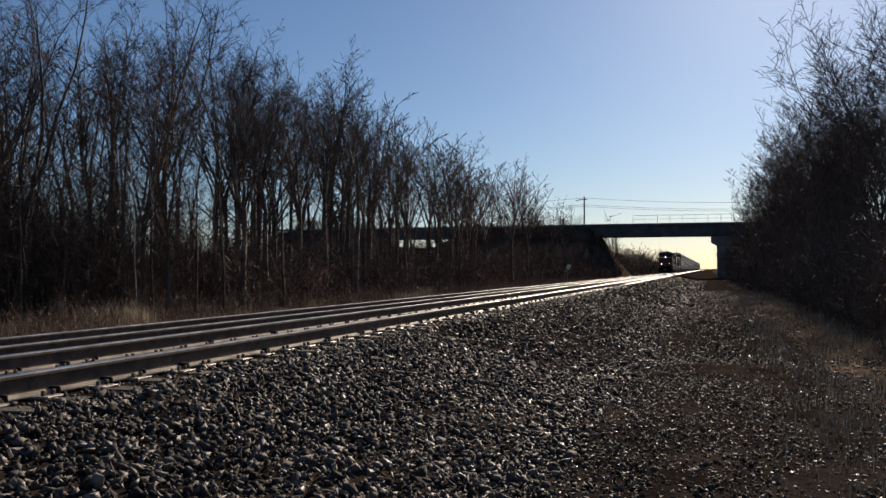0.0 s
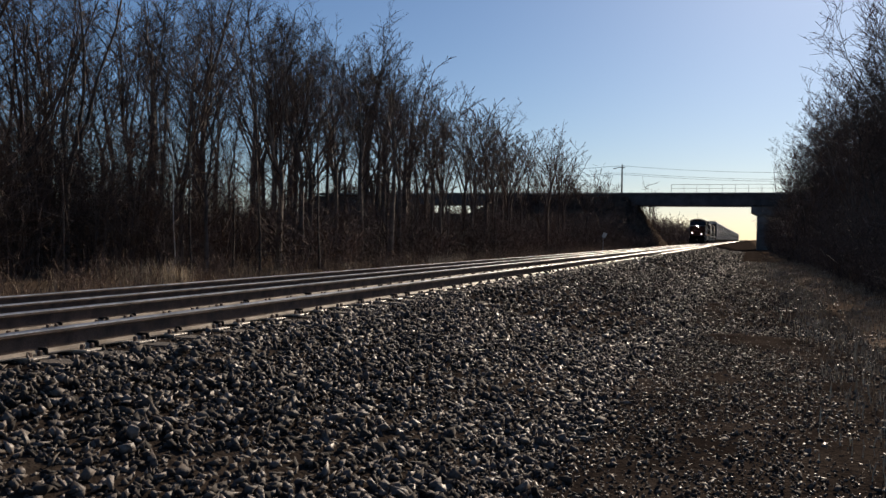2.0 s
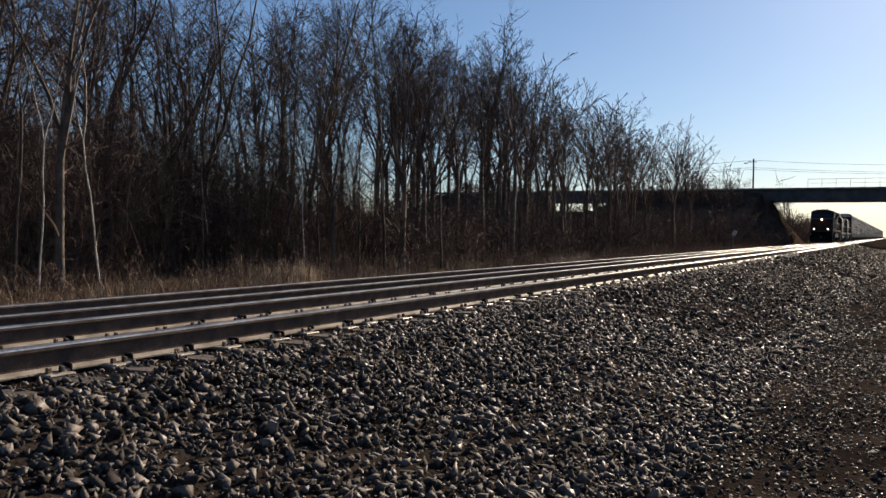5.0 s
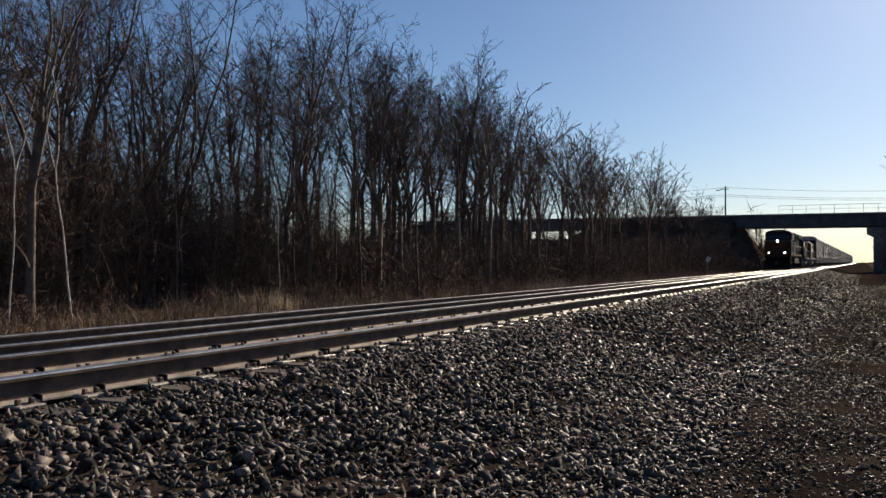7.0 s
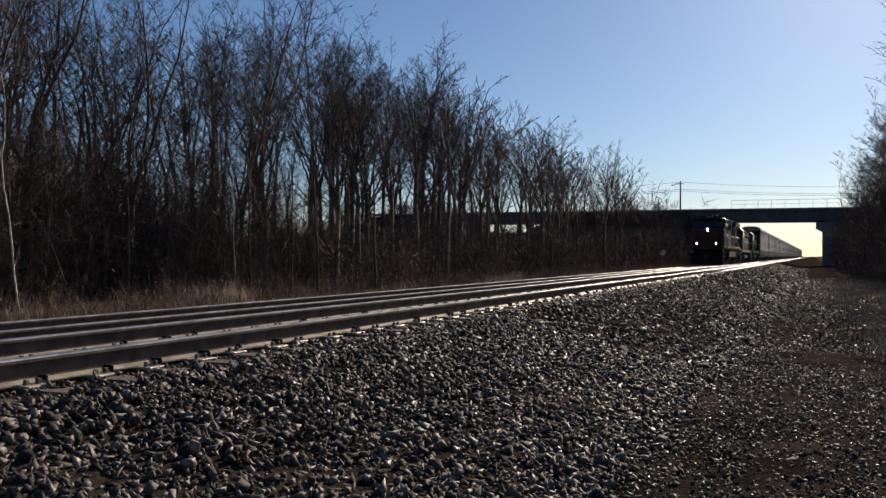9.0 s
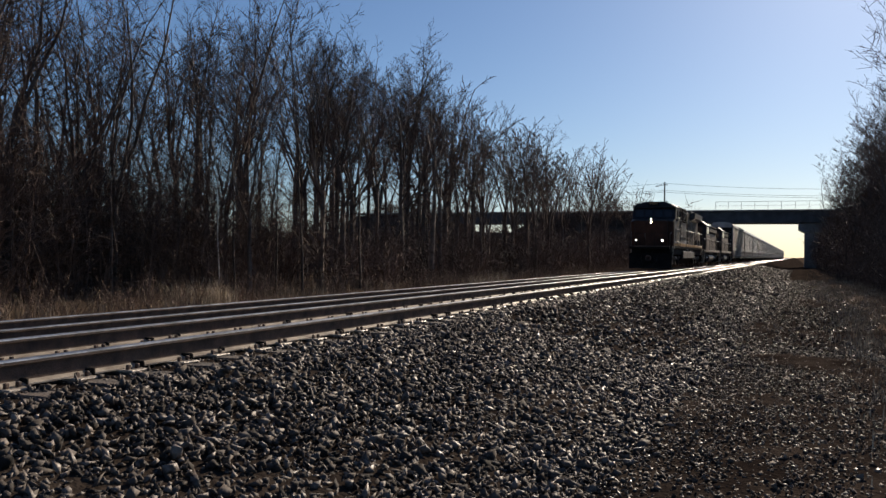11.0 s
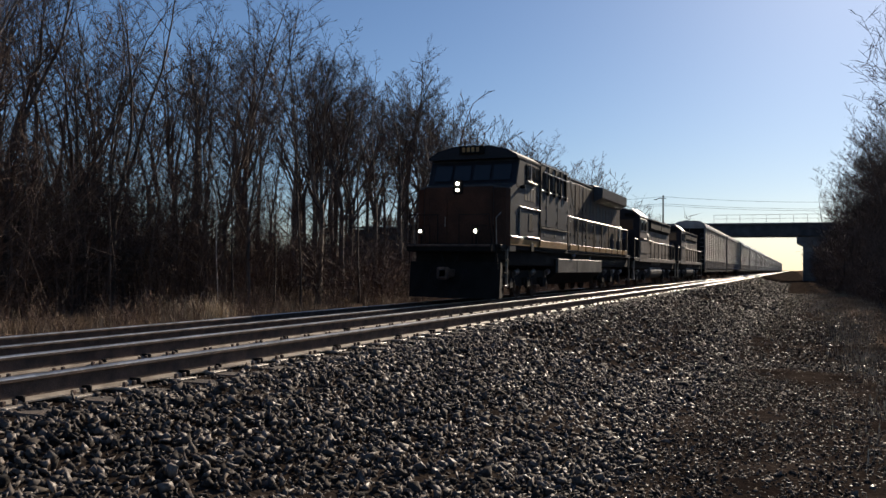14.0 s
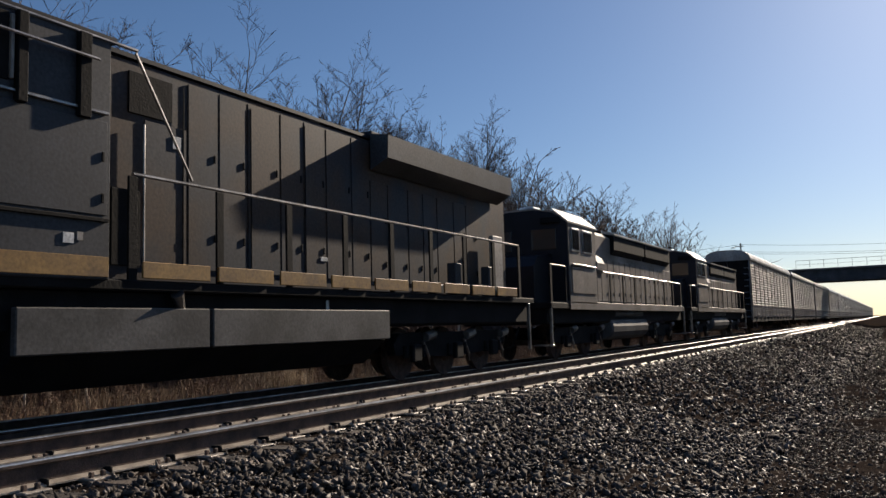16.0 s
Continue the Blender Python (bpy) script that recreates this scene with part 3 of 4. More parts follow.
    spots = [(2.9 + 8 * rng.random() ** 1.2, u(58, BY), u(2.0, 6.0), u(0.8, 1.6)) for k in range(430)]
    tangle("brush", "high leafless scrub along the verge far off", M_BRUSH, spots, 57, 5, 14, 0.026)
    spots = [(u(4, 26), u(BY + 12, 420), u(2.0, 7.0), u(1.0, 2.2)) for k in range(200)] + [(u(-34, -14), u(BY + 8, 420), u(3.0, 8.0), u(1.0, 2.2)) for k in range(260)]
    tangle("brush", "hazy leafless scrub past the bridge", M_BRUSH, spots, 58, 5, 10, 0.06)


BY = 140.0
build_forest()


def blades(name, label, category, mat, spots, seed, height, width, count, spread):
    """Stalks in tufts: thin bent strips gathered in one mesh."""
    rng = np.random.default_rng(seed)
    V, F = [], []
    for (x, y, s) in spots:
        z = max(ground_z(x, y), bank_z(x, y) - 0.35)
        for _ in range(count):
            a, r = rng.uniform(0, 6.28), abs(rng.normal(0, spread))
            bx, by = x + math.cos(a) * r, y + math.sin(a) * r
            h, w = height * s * rng.uniform(0.5, 1.2), width * rng.uniform(0.6, 1.3)
            lean, la = rng.uniform(0.05, 0.6) * h, rng.uniform(0, 6.28)
            wx, wy = math.cos(la + 1.57) * w, math.sin(la + 1.57) * w
            dx, dy = math.cos(la) * lean, math.sin(la) * lean
            k = len(V)
            V += [(bx - wx, by - wy, z - 0.03), (bx + wx, by + wy, z - 0.03), (bx + dx * 0.4 + wx * 0.8, by + dy * 0.4 + wy * 0.8, z + h * 0.6), (bx + dx * 0.4 - wx * 0.8, by + dy * 0.4 - wy * 0.8, z + h * 0.6),
                  (bx + dx + wx * 0.15, by + dy + wy * 0.15, z + h), (bx + dx - wx * 0.15, by + dy - wy * 0.15, z + h)]
            F += [(k, k + 1, k + 2, k + 3), (k + 3, k + 2, k + 4, k + 5)]
    tagged(new(name, fast_mesh(name, np.array(V), np.array(F), mat)), label, category, kind="stuff")


def build_undergrowth():
    rng = random.Random(21)
    spots = [(rng.uniform(-19, -12.6), rng.uniform(0, 110), rng.uniform(0.5, 1.3)) for _ in range(900)]
    blades("dry_grass", "dead straw-coloured grass along the far track", "grass", M_GRASS, spots, 31, 0.55, 0.006, 14, 0.3)
    spots = [(-16.2 + rng.uniform(-0.8, 0.8), 19.6 + rng.uniform(-0.8, 0.8), rng.uniform(0.8, 1.4)) for _ in range(24)]
    spots += [(-14.5 + rng.uniform(-1, 1), 40 + rng.uniform(-2, 2), rng.uniform(0.7, 1.2)) for _ in range(20)]
    blades("grass_tuft", "pale dead grass clump beside the far track", "grass", M_PALE, spots, 35, 0.6, 0.007, 26, 0.25)
    spots = [(rng.uniform(-20, -14.6), rng.uniform(-4, 150), 0.5 + 0.8 * rng.random() ** 2, rng.uniform(0.4, 0.9)) for _ in range(900)]
    tangle("brush", "knee-high brown weeds before the wood", M_WEED, spots, 32, 5, 10, 0.008)
    # real straw, but its pale colour also stands in for sun patches
    spots = [(rng.uniform(0.9, 3.6), 3.2 + 56 * rng.random() ** 1.6, rng.uniform(0.4, 1.1)) for _ in range(900)]
    blades("dry_grass", "straw scattered over the verge, its pale colour doubling as sun patches", "grass", M_PALE, spots, 37, 0.16, 0.004, 14, 0.3)
    spots = [(1.0 + 5.5 * rng.random() ** 0.7, rng.uniform(5, 90), rng.uniform(0.4, 1.2)) for _ in range(1300)]
    blades("dry_grass", "dead straw-coloured grass on the verge", "grass", M_GRASS, spots, 33, 0.22, 0.004, 16, 0.25)


build_undergrowth()

# ---------------------------------------------------------------- road bridge, banks, pole and wires


def build_bridge():
    b = thing("road_bridge", "dark steel girder road bridge over the railway", "bridge", kind="structure", at=(0, BY, 0))
    part("girder", Shape().box(-64, 22, 0, 0.3, 7.15, 8.85).box(-64, 22, -0.18, 0.48, 7.10, 7.18).box(-64, 22, -0.18, 0.48, 8.80, 8.88), M_GIRDER, b)
    part("girder", Shape().box(-64, 22, 8.7, 9.0, 7.15, 8.85), M_GIRDER, b)
    part("deck", Shape().bevel_box(-80, 60, -0.4, 9.4, 8.88, 9.16, 0.04), M_CONC, b)
    for i in range(23):
        part("stiffener", Shape().box(-23.5 + i * 2, -23.44 + i * 2, -0.12, 0.0, 7.2, 8.8), M_GIRDER, b)
    cap = Shape().extrude_y([(0.25, 6.95), (0.25, 6.1), (1.2, 5.55), (10, 5.55), (10, 6.95)], 0.2, 8.8)
    part("pier_cap", cap, M_CONC, b)
    part("bearing", Shape().bevel_box(0.5, 1.1, -0.1, 0.5, 6.95, 7.12, 0.02), M_BLACK, b)
    part("abutment", Shape().bevel_box(1.2, 14.0, 0.6, 8.4, -0.2, 5.55, 0.08), M_CONC, b)
    rail = part("railing", Shape().rod((-12.2, 0.1, 10.5), (22, 0.1, 10.5), 0.03).rod((-12.2, 0.1, 9.85), (22, 0.1, 9.85), 0.02), M_GALV, b)
    for i in range(18):
        part("railing_post", Shape().rod((-12.2 + i * 2, 0.1, 9.1), (-12.2 + i * 2, 0.1, 10.52), 0.03), M_GALV, b)


build_bridge()


def bank(name, x0, x1, seed):
    """An earth bank that carries the road to the bridge, with its slope towards the tracks."""
    ys = np.linspace(-14, 22, 24)
    V, F, n = [], [], 24
    for u in np.linspace(0, 1, 36):
        x = x0 + (x1 - x0) * u ** 1.6
        for y in ys:
            V.append((x, BY + y, -0.35 + bank_z(x, BY + y) + 0.35 * noise.noise(Vector((x * 0.3, y * 0.3, seed)))))
    for i in range(35):
        for j in range(n - 1):
            F.append((i * n + j, (i + 1) * n + j, (i + 1) * n + j + 1, i * n + j + 1))
    tagged(new(name, Shape().add(V, F).mesh(name, M_EARTH, True)), "brown earth bank carrying the road", "embankment", kind="structure")


bank("embankment", -13.0, -80.0, 1)
bank("embankment", 2.0, 80.0, 2)


def build_pole():
    p = thing("utility_pole", "wooden utility pole with a lamp arm beside the bridge", "utility pole", at=(-20.6, BY + 2, 7.0))
    part("post", Shape().tube([(0, 0, 0), (0, 0, 7.1)], [0.16, 0.11], 8), M_POLE, p)
    part("crossarm", Shape().bevel_box(-0.9, 0.5, -0.06, 0.06, 6.55, 6.68, 0.01), M_POLE, p)
    part("lamp_head", Shape().bevel_box(-1.5, -0.9, -0.1, 0.1, 6.35, 6.52, 0.03), M_GALV, p)
    for z, sag in ((13.9, 1.5), (12.7, 1.3), (12.4, 1.3)):
        for xa, xb in ((-20.6, 25.0), (-20.6, -70.0)):
            pts = [Vector((xa + (xb - xa) * u, BY + 2, z - sag * 4 * u * (1 - u) * 0.6 - (1.0 * u if xb > 0 else 0))) for u in np.linspace(0, 1, 13)]
            thing("overhead_wire", "thin black overhead wire strung from the pole", "wire", Shape().tube(pts, [0.022] * 13, 4), M_WIRE, group="wires along the road")


build_pole()


def build_marker():
    m = thing("track_marker", "small tilted white marker plate on a thin post", "sign", at=(-13.3, 80.0, -0.1))
    part("post", Shape().rod((0, 0, 0), (0.03, 0, 2.1), 0.03), M_GALV, m)
    p = part("plate", Shape().bevel_box(-0.18, 0.18, -0.02, 0.02, 0, 0.5, 0.01), M_WHITE, m, "white painted plate", at=(0.03, -0.06, 1.65))
    p.rotation_euler = (0, 0.45, 0)


build_marker()


# ---------------------------------------------------------------- the train
Z_TRACK = (Z_FAR[0] + Z_FAR[1]) / 2
X_TRACK = (FAR[0] + FAR[1]) / 2
WHEELS = []  # wheelsets that turn, with their radius


def wheelset(parent, y, radius, turning=True):
    w = Shape()
    n = 20
    for s in (-1, 1):
        for r0, r1, x0, x1 in ((radius, radius, 0.72, 0.82), (radius + 0.025, radius + 0.025, 0.69, 0.72)):
            w.tube([(s * x0, 0, 0), (s * x1, 0, 0)], [r0, r1], n)
        w.tube([(s * 0.82, 0, 0), (s * 0.88, 0, 0)], [radius * 0.45, radius * 0.3], 10)
        for k in range(4):
            a = math.pi / 2 * k
            c, e = math.cos(a) * radius * 0.68, math.sin(a) * radius * 0.68
            w.tube([(s * 0.815, c, e), (s * 0.826, c, e)], [0.05, 0.05], 6)
    w.rod((-0.75, 0, 0), (0.75, 0, 0), 0.09, 8)
    o = part("wheelset", w, M_STEEL if radius < 0.4 else M_RUST, parent, "steel wheels on an axle", at=(0, y, radius))
    if turning:
        WHEELS.append((o, y, radius))
    return o


def truck(parent, y, axles, radius, turning=True, reach=0.0):
    """A truck: side frames with springs and axle boxes round its wheelsets."""
    half = (max(axles) + 0.75) + reach
    for s in (-1, 1):
        f = Shape()
        x0, x1 = (0.92, 1.12) if s > 0 else (-1.12, -0.92)
        f.extrude_x([(y - half, 0.72), (y - half + 0.1, 0.52), (y - 0.5, 0.42), (y + 0.5, 0.42), (y + half - 0.1, 0.52), (y + half, 0.72), (y + half - 0.25, 0.95), (y - half + 0.25, 0.95)], x0, x1)
        o = part("side_frame", f, M_BLACK, parent, "sooty cast truck side frame")
        for a in axles:
            xo = 1.12 * s
            b = Shape().bevel_box(min(xo, xo + 0.13 * s), max(xo, xo + 0.13 * s), y + a - 0.17, y + a + 0.17, 0.36, 0.72, 0.03)
            part("axle_box", b, M_BLACK, o)
            part("brake_cylinder", Shape().tube([(xo + 0.05 * s, y + a + 0.42, 0.85), (xo + 0.05 * s, y + a + 0.78, 0.92)], [0.10, 0.10], 8), M_STEEL, o, "worn bright brake cylinder")
            part("brake_hanger", Shape().tube([(xo + 0.06 * s, y + a + 0.30, 0.78), (xo + 0.07 * s, y + a + 0.52, 0.45), (xo + 0.05 * s, y + a + 0.58, 0.28)], [0.03, 0.03, 0.02], 6), M_STEEL, o)
            for k in (-0.33, 0.33):
                part("coil_spring", Shape().tube([(xo + 0.03 * s, y + a + k, 0.45), (xo + 0.03 * s, y + a + k, 0.70)], [0.07, 0.07], 8), M_BLACK, o)
    for a in axles:
        wheelset(parent, y + a, radius, turning)


def coupler(parent, y, way):
    part("coupler", Shape().bevel_box(-0.13, 0.13, min(y, y + way * 0.75), max(y, y + way * 0.75), 0.72, 0.98, 0.04).bevel_box(-0.2, 0.14, min(y, y + way * 0.3), max(y, y + way * 0.3), 0.66, 1.04, 0.05), M_RUST, parent)
    for s in (-0.55, 0.55):
        part("air_hose", Shape().tube([(s, y + way * 0.5, 1.0), (s, y + way * 0.28, 0.75), (s * 0.8, y + way * 0.25, 0.45), (s * 0.45, y + way * 0.2, 0.4)], [0.03] * 4, 6), M_BLACK, parent)


def handrail(parent, x, y0, y1, z0, z1, posts, bright=True):
    # the rail's bright steel colour also carries the sunlight on it
    r = part("handrail", Shape().rod((x, y0, z1), (x, y1, z1), 0.024, 8), M_STEEL, parent, "bright steel handrail, sunlight put into its colour")
    for i in range(posts):
        y = y0 + (y1 - y0) * i / max(posts - 1, 1)
        # broad black posts: the shadows beside them are built into the width
        part("stanchion", Shape().bevel_box(x - 0.02, x + 0.02, y - 0.07, y + 0.07, z0, z1 - 0.03, 0.008), M_BLACK, r)


def door(parent, name, x, y0, y1, z0, z1, mat, s=1, proud=0.022, latch=True):
    """A panel door proud of the side wall, with hinges and a latch."""
    d = part(name, Shape().bevel_box(min(x, x + s * proud), max(x, x + s * proud), y0, y1, z0, z1, 0.008), mat, parent)
    if latch:
        xs = x + s * proud
        h = Shape()
        for z in (z0 + 0.18 * (z1 - z0), z0 + 0.62 * (z1 - z0)):
            h.bevel_box(min(xs, xs + s * 0.018), max(xs, xs + s * 0.018), y1 - 0.09, y1 - 0.05, z - 0.06, z + 0.06, 0.008)
        part("latch", h, M_BLACK, d)
    return d


def lead_locomotive():
    L = thing("locomotive", "dark blue and gold wide-nosed freight locomotive with lit headlights", "locomotive")
    W = 1.53
    # frame, platform and sill stripe
    part("underframe", Shape().bevel_box(-1.35, 1.35, 0.75, 21.7, 1.1, 1.62, 0.04), M_BLACK, L)
    part("platform", Shape().bevel_box(-1.5, 1.5, 0.7, 21.75, 1.60, 1.74, 0.02), M_BLACK, L)
    for s in (-1, 1):
        x = s * 1.50
        for i in range(9):
            y0 = 8.72 + i * 1.32
            part("sill_stripe", Shape().bevel_box(min(x, x + s * 0.035), max(x, x + s * 0.035), y0 + 0.14, y0 + 1.30, 1.76, 1.97, 0.008), M_GOLD, L, "gold stripe along the sill")
    # nose: full width at the cab; shade on front and flanks painted darker
    fr = [(-1.16, 0.98), (1.16, 0.98), (1.45, 1.22), (W, 1.47), (W, 2.05), (-W, 2.05), (-W, 1.47), (-1.45, 1.22)]
    zt = [3.56, 3.56, 3.52, 3.50, 3.70, 3.70, 3.50, 3.52]
    n = len(fr)
    nose = Shape().add([(x, y, 1.55) for x, y in fr] + [(x, y, z) for (x, y), z in zip(fr, zt)], [tuple(range(n - 1, -1, -1)), (8, 9, 10, 11, 12, 13, 14, 15)] + [(i, (i + 1) % n, (i + 1) % n + n, i + n) for i in range(n)])
    part("nose", nose, M_GREY, L, "broad nose in dark paint")
    part("nose_band", Shape().bevel_box(-1.15, 1.15, 0.955, 0.976, 1.70, 3.53, 0.008), M_NOSE_SHADE, L, "nose band, its shade put into dark brown paint")
    for s in (-1, 1):
        for (xa, ya), (xb, yb) in (((1.165, 0.965), (1.45, 1.205)), ((1.455, 1.205), (1.528, 1.455))):
            out = Vector((yb - ya, -(xb - xa), 0)).normalized() * 0.016
            q = [(xa, ya), (xb, yb), (xb + out.x, yb + out.y), (xa + out.x, ya + out.y)]
            f = [(3, 2, 1, 0), (4, 5, 6, 7), (0, 1, 5, 4), (1, 2, 6, 5), (2, 3, 7, 6), (3, 0, 4, 7)]
            part("nose_flank", Shape().add([(s * x, y, 1.70) for x, y in q] + [(s * x, y, 3.49) for x, y in q], f), M_NOSE_SHADE, L, "nose flank, its shade put into dark brown paint")
    part("nose_door", Shape().bevel_box(-0.98, -0.36, 0.930, 0.956, 1.78, 3.2, 0.02), M_NOSE_SHADE, L)
    part("door_handle", Shape().rod((-0.42, 0.915, 2.3), (-0.42, 0.915, 2.6), 0.012), M_STEEL, L)
    h = part("headlight", Shape().bevel_box(-0.16, 0.16, 0.88, 1.02, 3.30, 3.76, 0.05), M_BLACK, L)
    for z in (3.43, 3.63):
        part("lens", Shape().tube([(0, 0.885, z), (0, 0.86, z)], [0.052, 0.045], 14), M_LAMP, h, "lit headlight lens")
    part("anticlimber", Shape().bevel_box(-1.40, 1.40, 0.16, 0.98, 1.50, 1.74, 0.03), M_BLACK, L)
    part("anticlimber_edge", Shape().bevel_box(-1.35, 1.35, 0.13, 0.16, 1.66, 1.72, 0.008), M_RUST, L)
    for s in (-1, 1):
        part("front_railing", Shape().tube([(s * 0.35, 0.2, 1.72), (s * 0.35, 0.18, 2.62), (s * 1.30, 0.18, 2.62), (s * 1.36, 0.3, 1.72)], [0.016] * 4, 6), M_BLACK, L)
        part("upper_number_board", Shape().bevel_box(s * 0.95 - 0.2, s * 0.95 + 0.2, 2.20, 2.34, 4.60, 4.78, 0.015), M_BLACK, L)
        part("cab_step_box", Shape().bevel_box(min(s * 1.535, s * 1.56), max(s * 1.535, s * 1.56), 3.62, 3.92, 1.58, 1.86, 0.01), M_BLACK, L, "dark step box in the sill")
        part("grab_iron", Shape().tube([(s * 1.54, 4.0, 3.1), (s * 1.60, 4.0, 3.1), (s * 1.60, 4.3, 3.1), (s * 1.54, 4.3, 3.1)], [0.012] * 4, 6), M_STEEL, L)
        for y in (9.95, 11.35, 12.7):
            part("hinge_bar", Shape().rod((s * 1.09, y, 2.0), (s * 1.09, y, 4.55), 0.008, 6), M_BLACK, L)
        for y in (5.2, 6.6, 7.9):
            part("bolt_plate", Shape().bevel_box(min(s * 1.535, s * 1.545), max(s * 1.535, s * 1.545), y, y + 0.08, 2.16, 2.26, 0.002), M_RACK, L, "small pale plate")
        part("roof_gutter", Shape().rod((s * 1.53, 4.65, 4.66), (s * 1.53, 8.75, 4.64), 0.025, 6), M_STEEL, L, "bright roof gutter")
    part("mu_hose", Shape().tube([(-0.3, 0.3, 1.5), (-0.15, 0.22, 1.1), (0.1, 0.2, 1.0), (0.3, 0.3, 1.45)], [0.03] * 4, 6), M_BLACK, L)
    for s in (-1, 1):
        d = part("ditch_light", Shape().tube([(s * 0.90, 0.28, 2.12), (s * 0.90, 0.12, 2.12)], [0.10, 0.12], 14), M_BLACK, L)
        part("lens", Shape().tube([(s * 0.90, 0.125, 2.12), (s * 0.90, 0.105, 2.12)], [0.048, 0.042], 14), M_LAMP, d, "lit ditch light lens")
        part("lamp_post", Shape().rod((s * 0.90, 0.22, 1.72), (s * 0.90, 0.22, 2.06), 0.035), M_BLACK, d)
        part("grab_iron", Shape().tube([(s * 1.36, 0.72, 1.72), (s * 1.36, 0.66, 2.55), (s * 1.40, 0.98, 2.72)], [0.016] * 3, 6), M_STEEL, L)
        part("end_handrail", Shape().tube([(s * 0.7, 0.42, 1.3), (s * 0.7, 0.38, 2.3), (s * 1.35, 0.42, 2.3), (s * 1.48, 0.55, 1.0)], [0.014] * 4, 6), M_BLACK, L)
        # stepwell at the corner
        st = part("stepwell", Shape().bevel_box(min(s * 1.42, s * 1.50), max(s * 1.42, s * 1.50), 1.34, 1.42, 0.42, 1.62, 0.01), M_STEEL, L, "bright-edged corner step frame")
        for z in (0.46, 0.85, 1.24):
            part("step", Shape().bevel_box(min(s * 0.95, s * 1.5), max(s * 0.95, s * 1.5), 1.14, 1.50, z, z + 0.04, 0.008), M_STEEL if z < 0.5 else M_BLACK, st)
    part("plow", Shape().add([(-1.5, 0.62, 0.10), (0, 0.25, 0.10), (1.5, 0.62, 0.10), (-1.5, 0.72, 1.20), (0, 0.50, 1.20), (1.5, 0.72, 1.20), (-1.45, 1.05, 0.12), (1.45, 1.05, 0.12), (-1.45, 1.05, 1.15), (1.45, 1.05, 1.15)],
                             [(0, 1, 4, 3), (1, 2, 5, 4), (6, 8, 9, 7), (3, 4, 5, 9, 8), (0, 6, 7, 2, 1), (0, 3, 8, 6), (2, 7, 9, 5)]), M_BLACK, L)
    coupler(L, -0.25, 1)
    coupler(L, 22.3, -1)
    # cab: sides, windscreen and roof
    cab = Shape().extrude_x([(2.05, 3.72), (2.05, 1.75), (4.58, 1.75), (4.58, 4.57), (2.75, 4.57), (2.38, 4.54)], -W, W)
    cab = part("cab", cab, M_GREY, L, "cab in dark grey-blue paint")
    ang = math.atan2(0.70, 0.32)
    for x0, x1 in ((-1.32, -0.72), (-0.62, -0.06), (0.06, 0.62), (0.72, 1.32)):
        part("windscreen_pane", Shape().add([(x0, 2.03, 3.84), (x1, 2.03, 3.84), (x1, 2.26, 4.38), (x0, 2.26, 4.38), (x0, 2.08, 3.84), (x1, 2.08, 3.84), (x1, 2.31, 4.38), (x0, 2.31, 4.38)],
                                            [(0, 1, 2, 3), (4, 7, 6, 5), (0, 4, 5, 1), (3, 2, 6, 7), (0, 3, 7, 4), (1, 5, 6, 2)]), M_PANE, cab, "dark windscreen glass")
    part("cab_front", Shape().extrude_x([(2.045, 3.74), (2.06, 3.74), (2.35, 4.46), (2.335, 4.47)], -1.50, 1.50), M_NAVY, L, "dark blue cab front")
    roof = Shape().extrude_y([(-W - 0.02, 4.55), (W + 0.02, 4.55), (W + 0.02, 4.62), (1.22, 4.82), (0.6, 4.97), (-0.6, 4.97), (-1.22, 4.82), (-W - 0.02, 4.62)], 2.10, 4.62)
    part("cab_roof", roof, M_NAVY, L, "dark blue arched cab roof")
    part("equipment_roof", Shape().extrude_y([(-W - 0.02, 4.62), (W + 0.02, 4.62), (W + 0.02, 4.70), (1.10, 4.88), (-1.10, 4.88), (-W - 0.02, 4.70)], 4.63, 8.42), M_NAVY, L, "dark roof over the equipment cab")
    nb = part("number_board", Shape().bevel_box(-0.42, 0.42, 1.98, 2.4, 4.70, 4.97, 0.02), M_BLACK, L)
    for i in range(4):
        part("number_bar", Shape().box(-0.30 + i * 0.16, -0.20 + i * 0.16, 1.972, 1.98, 4.76, 4.91), M_GOLD, nb)
    part("horn", Shape().tube([(0.5, 5.2, 5.12), (0.5, 4.9, 5.12)], [0.03, 0.09], 8).rod((0.5, 5.15, 4.95), (0.5, 5.15, 5.12), 0.03), M_STEEL, L)
    part("antenna_dome", Shape().bevel_box(-0.35, 0.35, 3.6, 4.6, 4.96, 5.06, 0.04), M_NAVY, L)
    for s in (-1, 1):
        x = s * W
        part("cab_shoulder", Shape().extrude_x([(2.06, 3.62), (2.55, 3.62), (2.95, 3.74), (3.12, 3.88), (4.57, 3.88), (4.57, 4.56), (2.75, 4.56), (2.38, 4.53), (2.06, 3.73)], min(x, x + s * 0.005), max(x, x + s * 0.005)), M_NAVY, cab, "dark blue band round the cab windows")
        for y0, y1 in ((3.10, 3.46), (3.58, 3.98), (4.10, 4.44)):
            w = part("window_frame", Shape().bevel_box(min(x, x + s * 0.03), max(x, x + s * 0.03), y0 - 0.05, y1 + 0.05, 3.90, 4.45, 0.01), M_BLACK, cab)
            part("pane", Shape().bevel_box(min(x + s * 0.028, x + s * 0.036), max(x + s * 0.028, x + s * 0.036), y0, y1, 3.94, 4.41, 0.003), M_PANE, w)
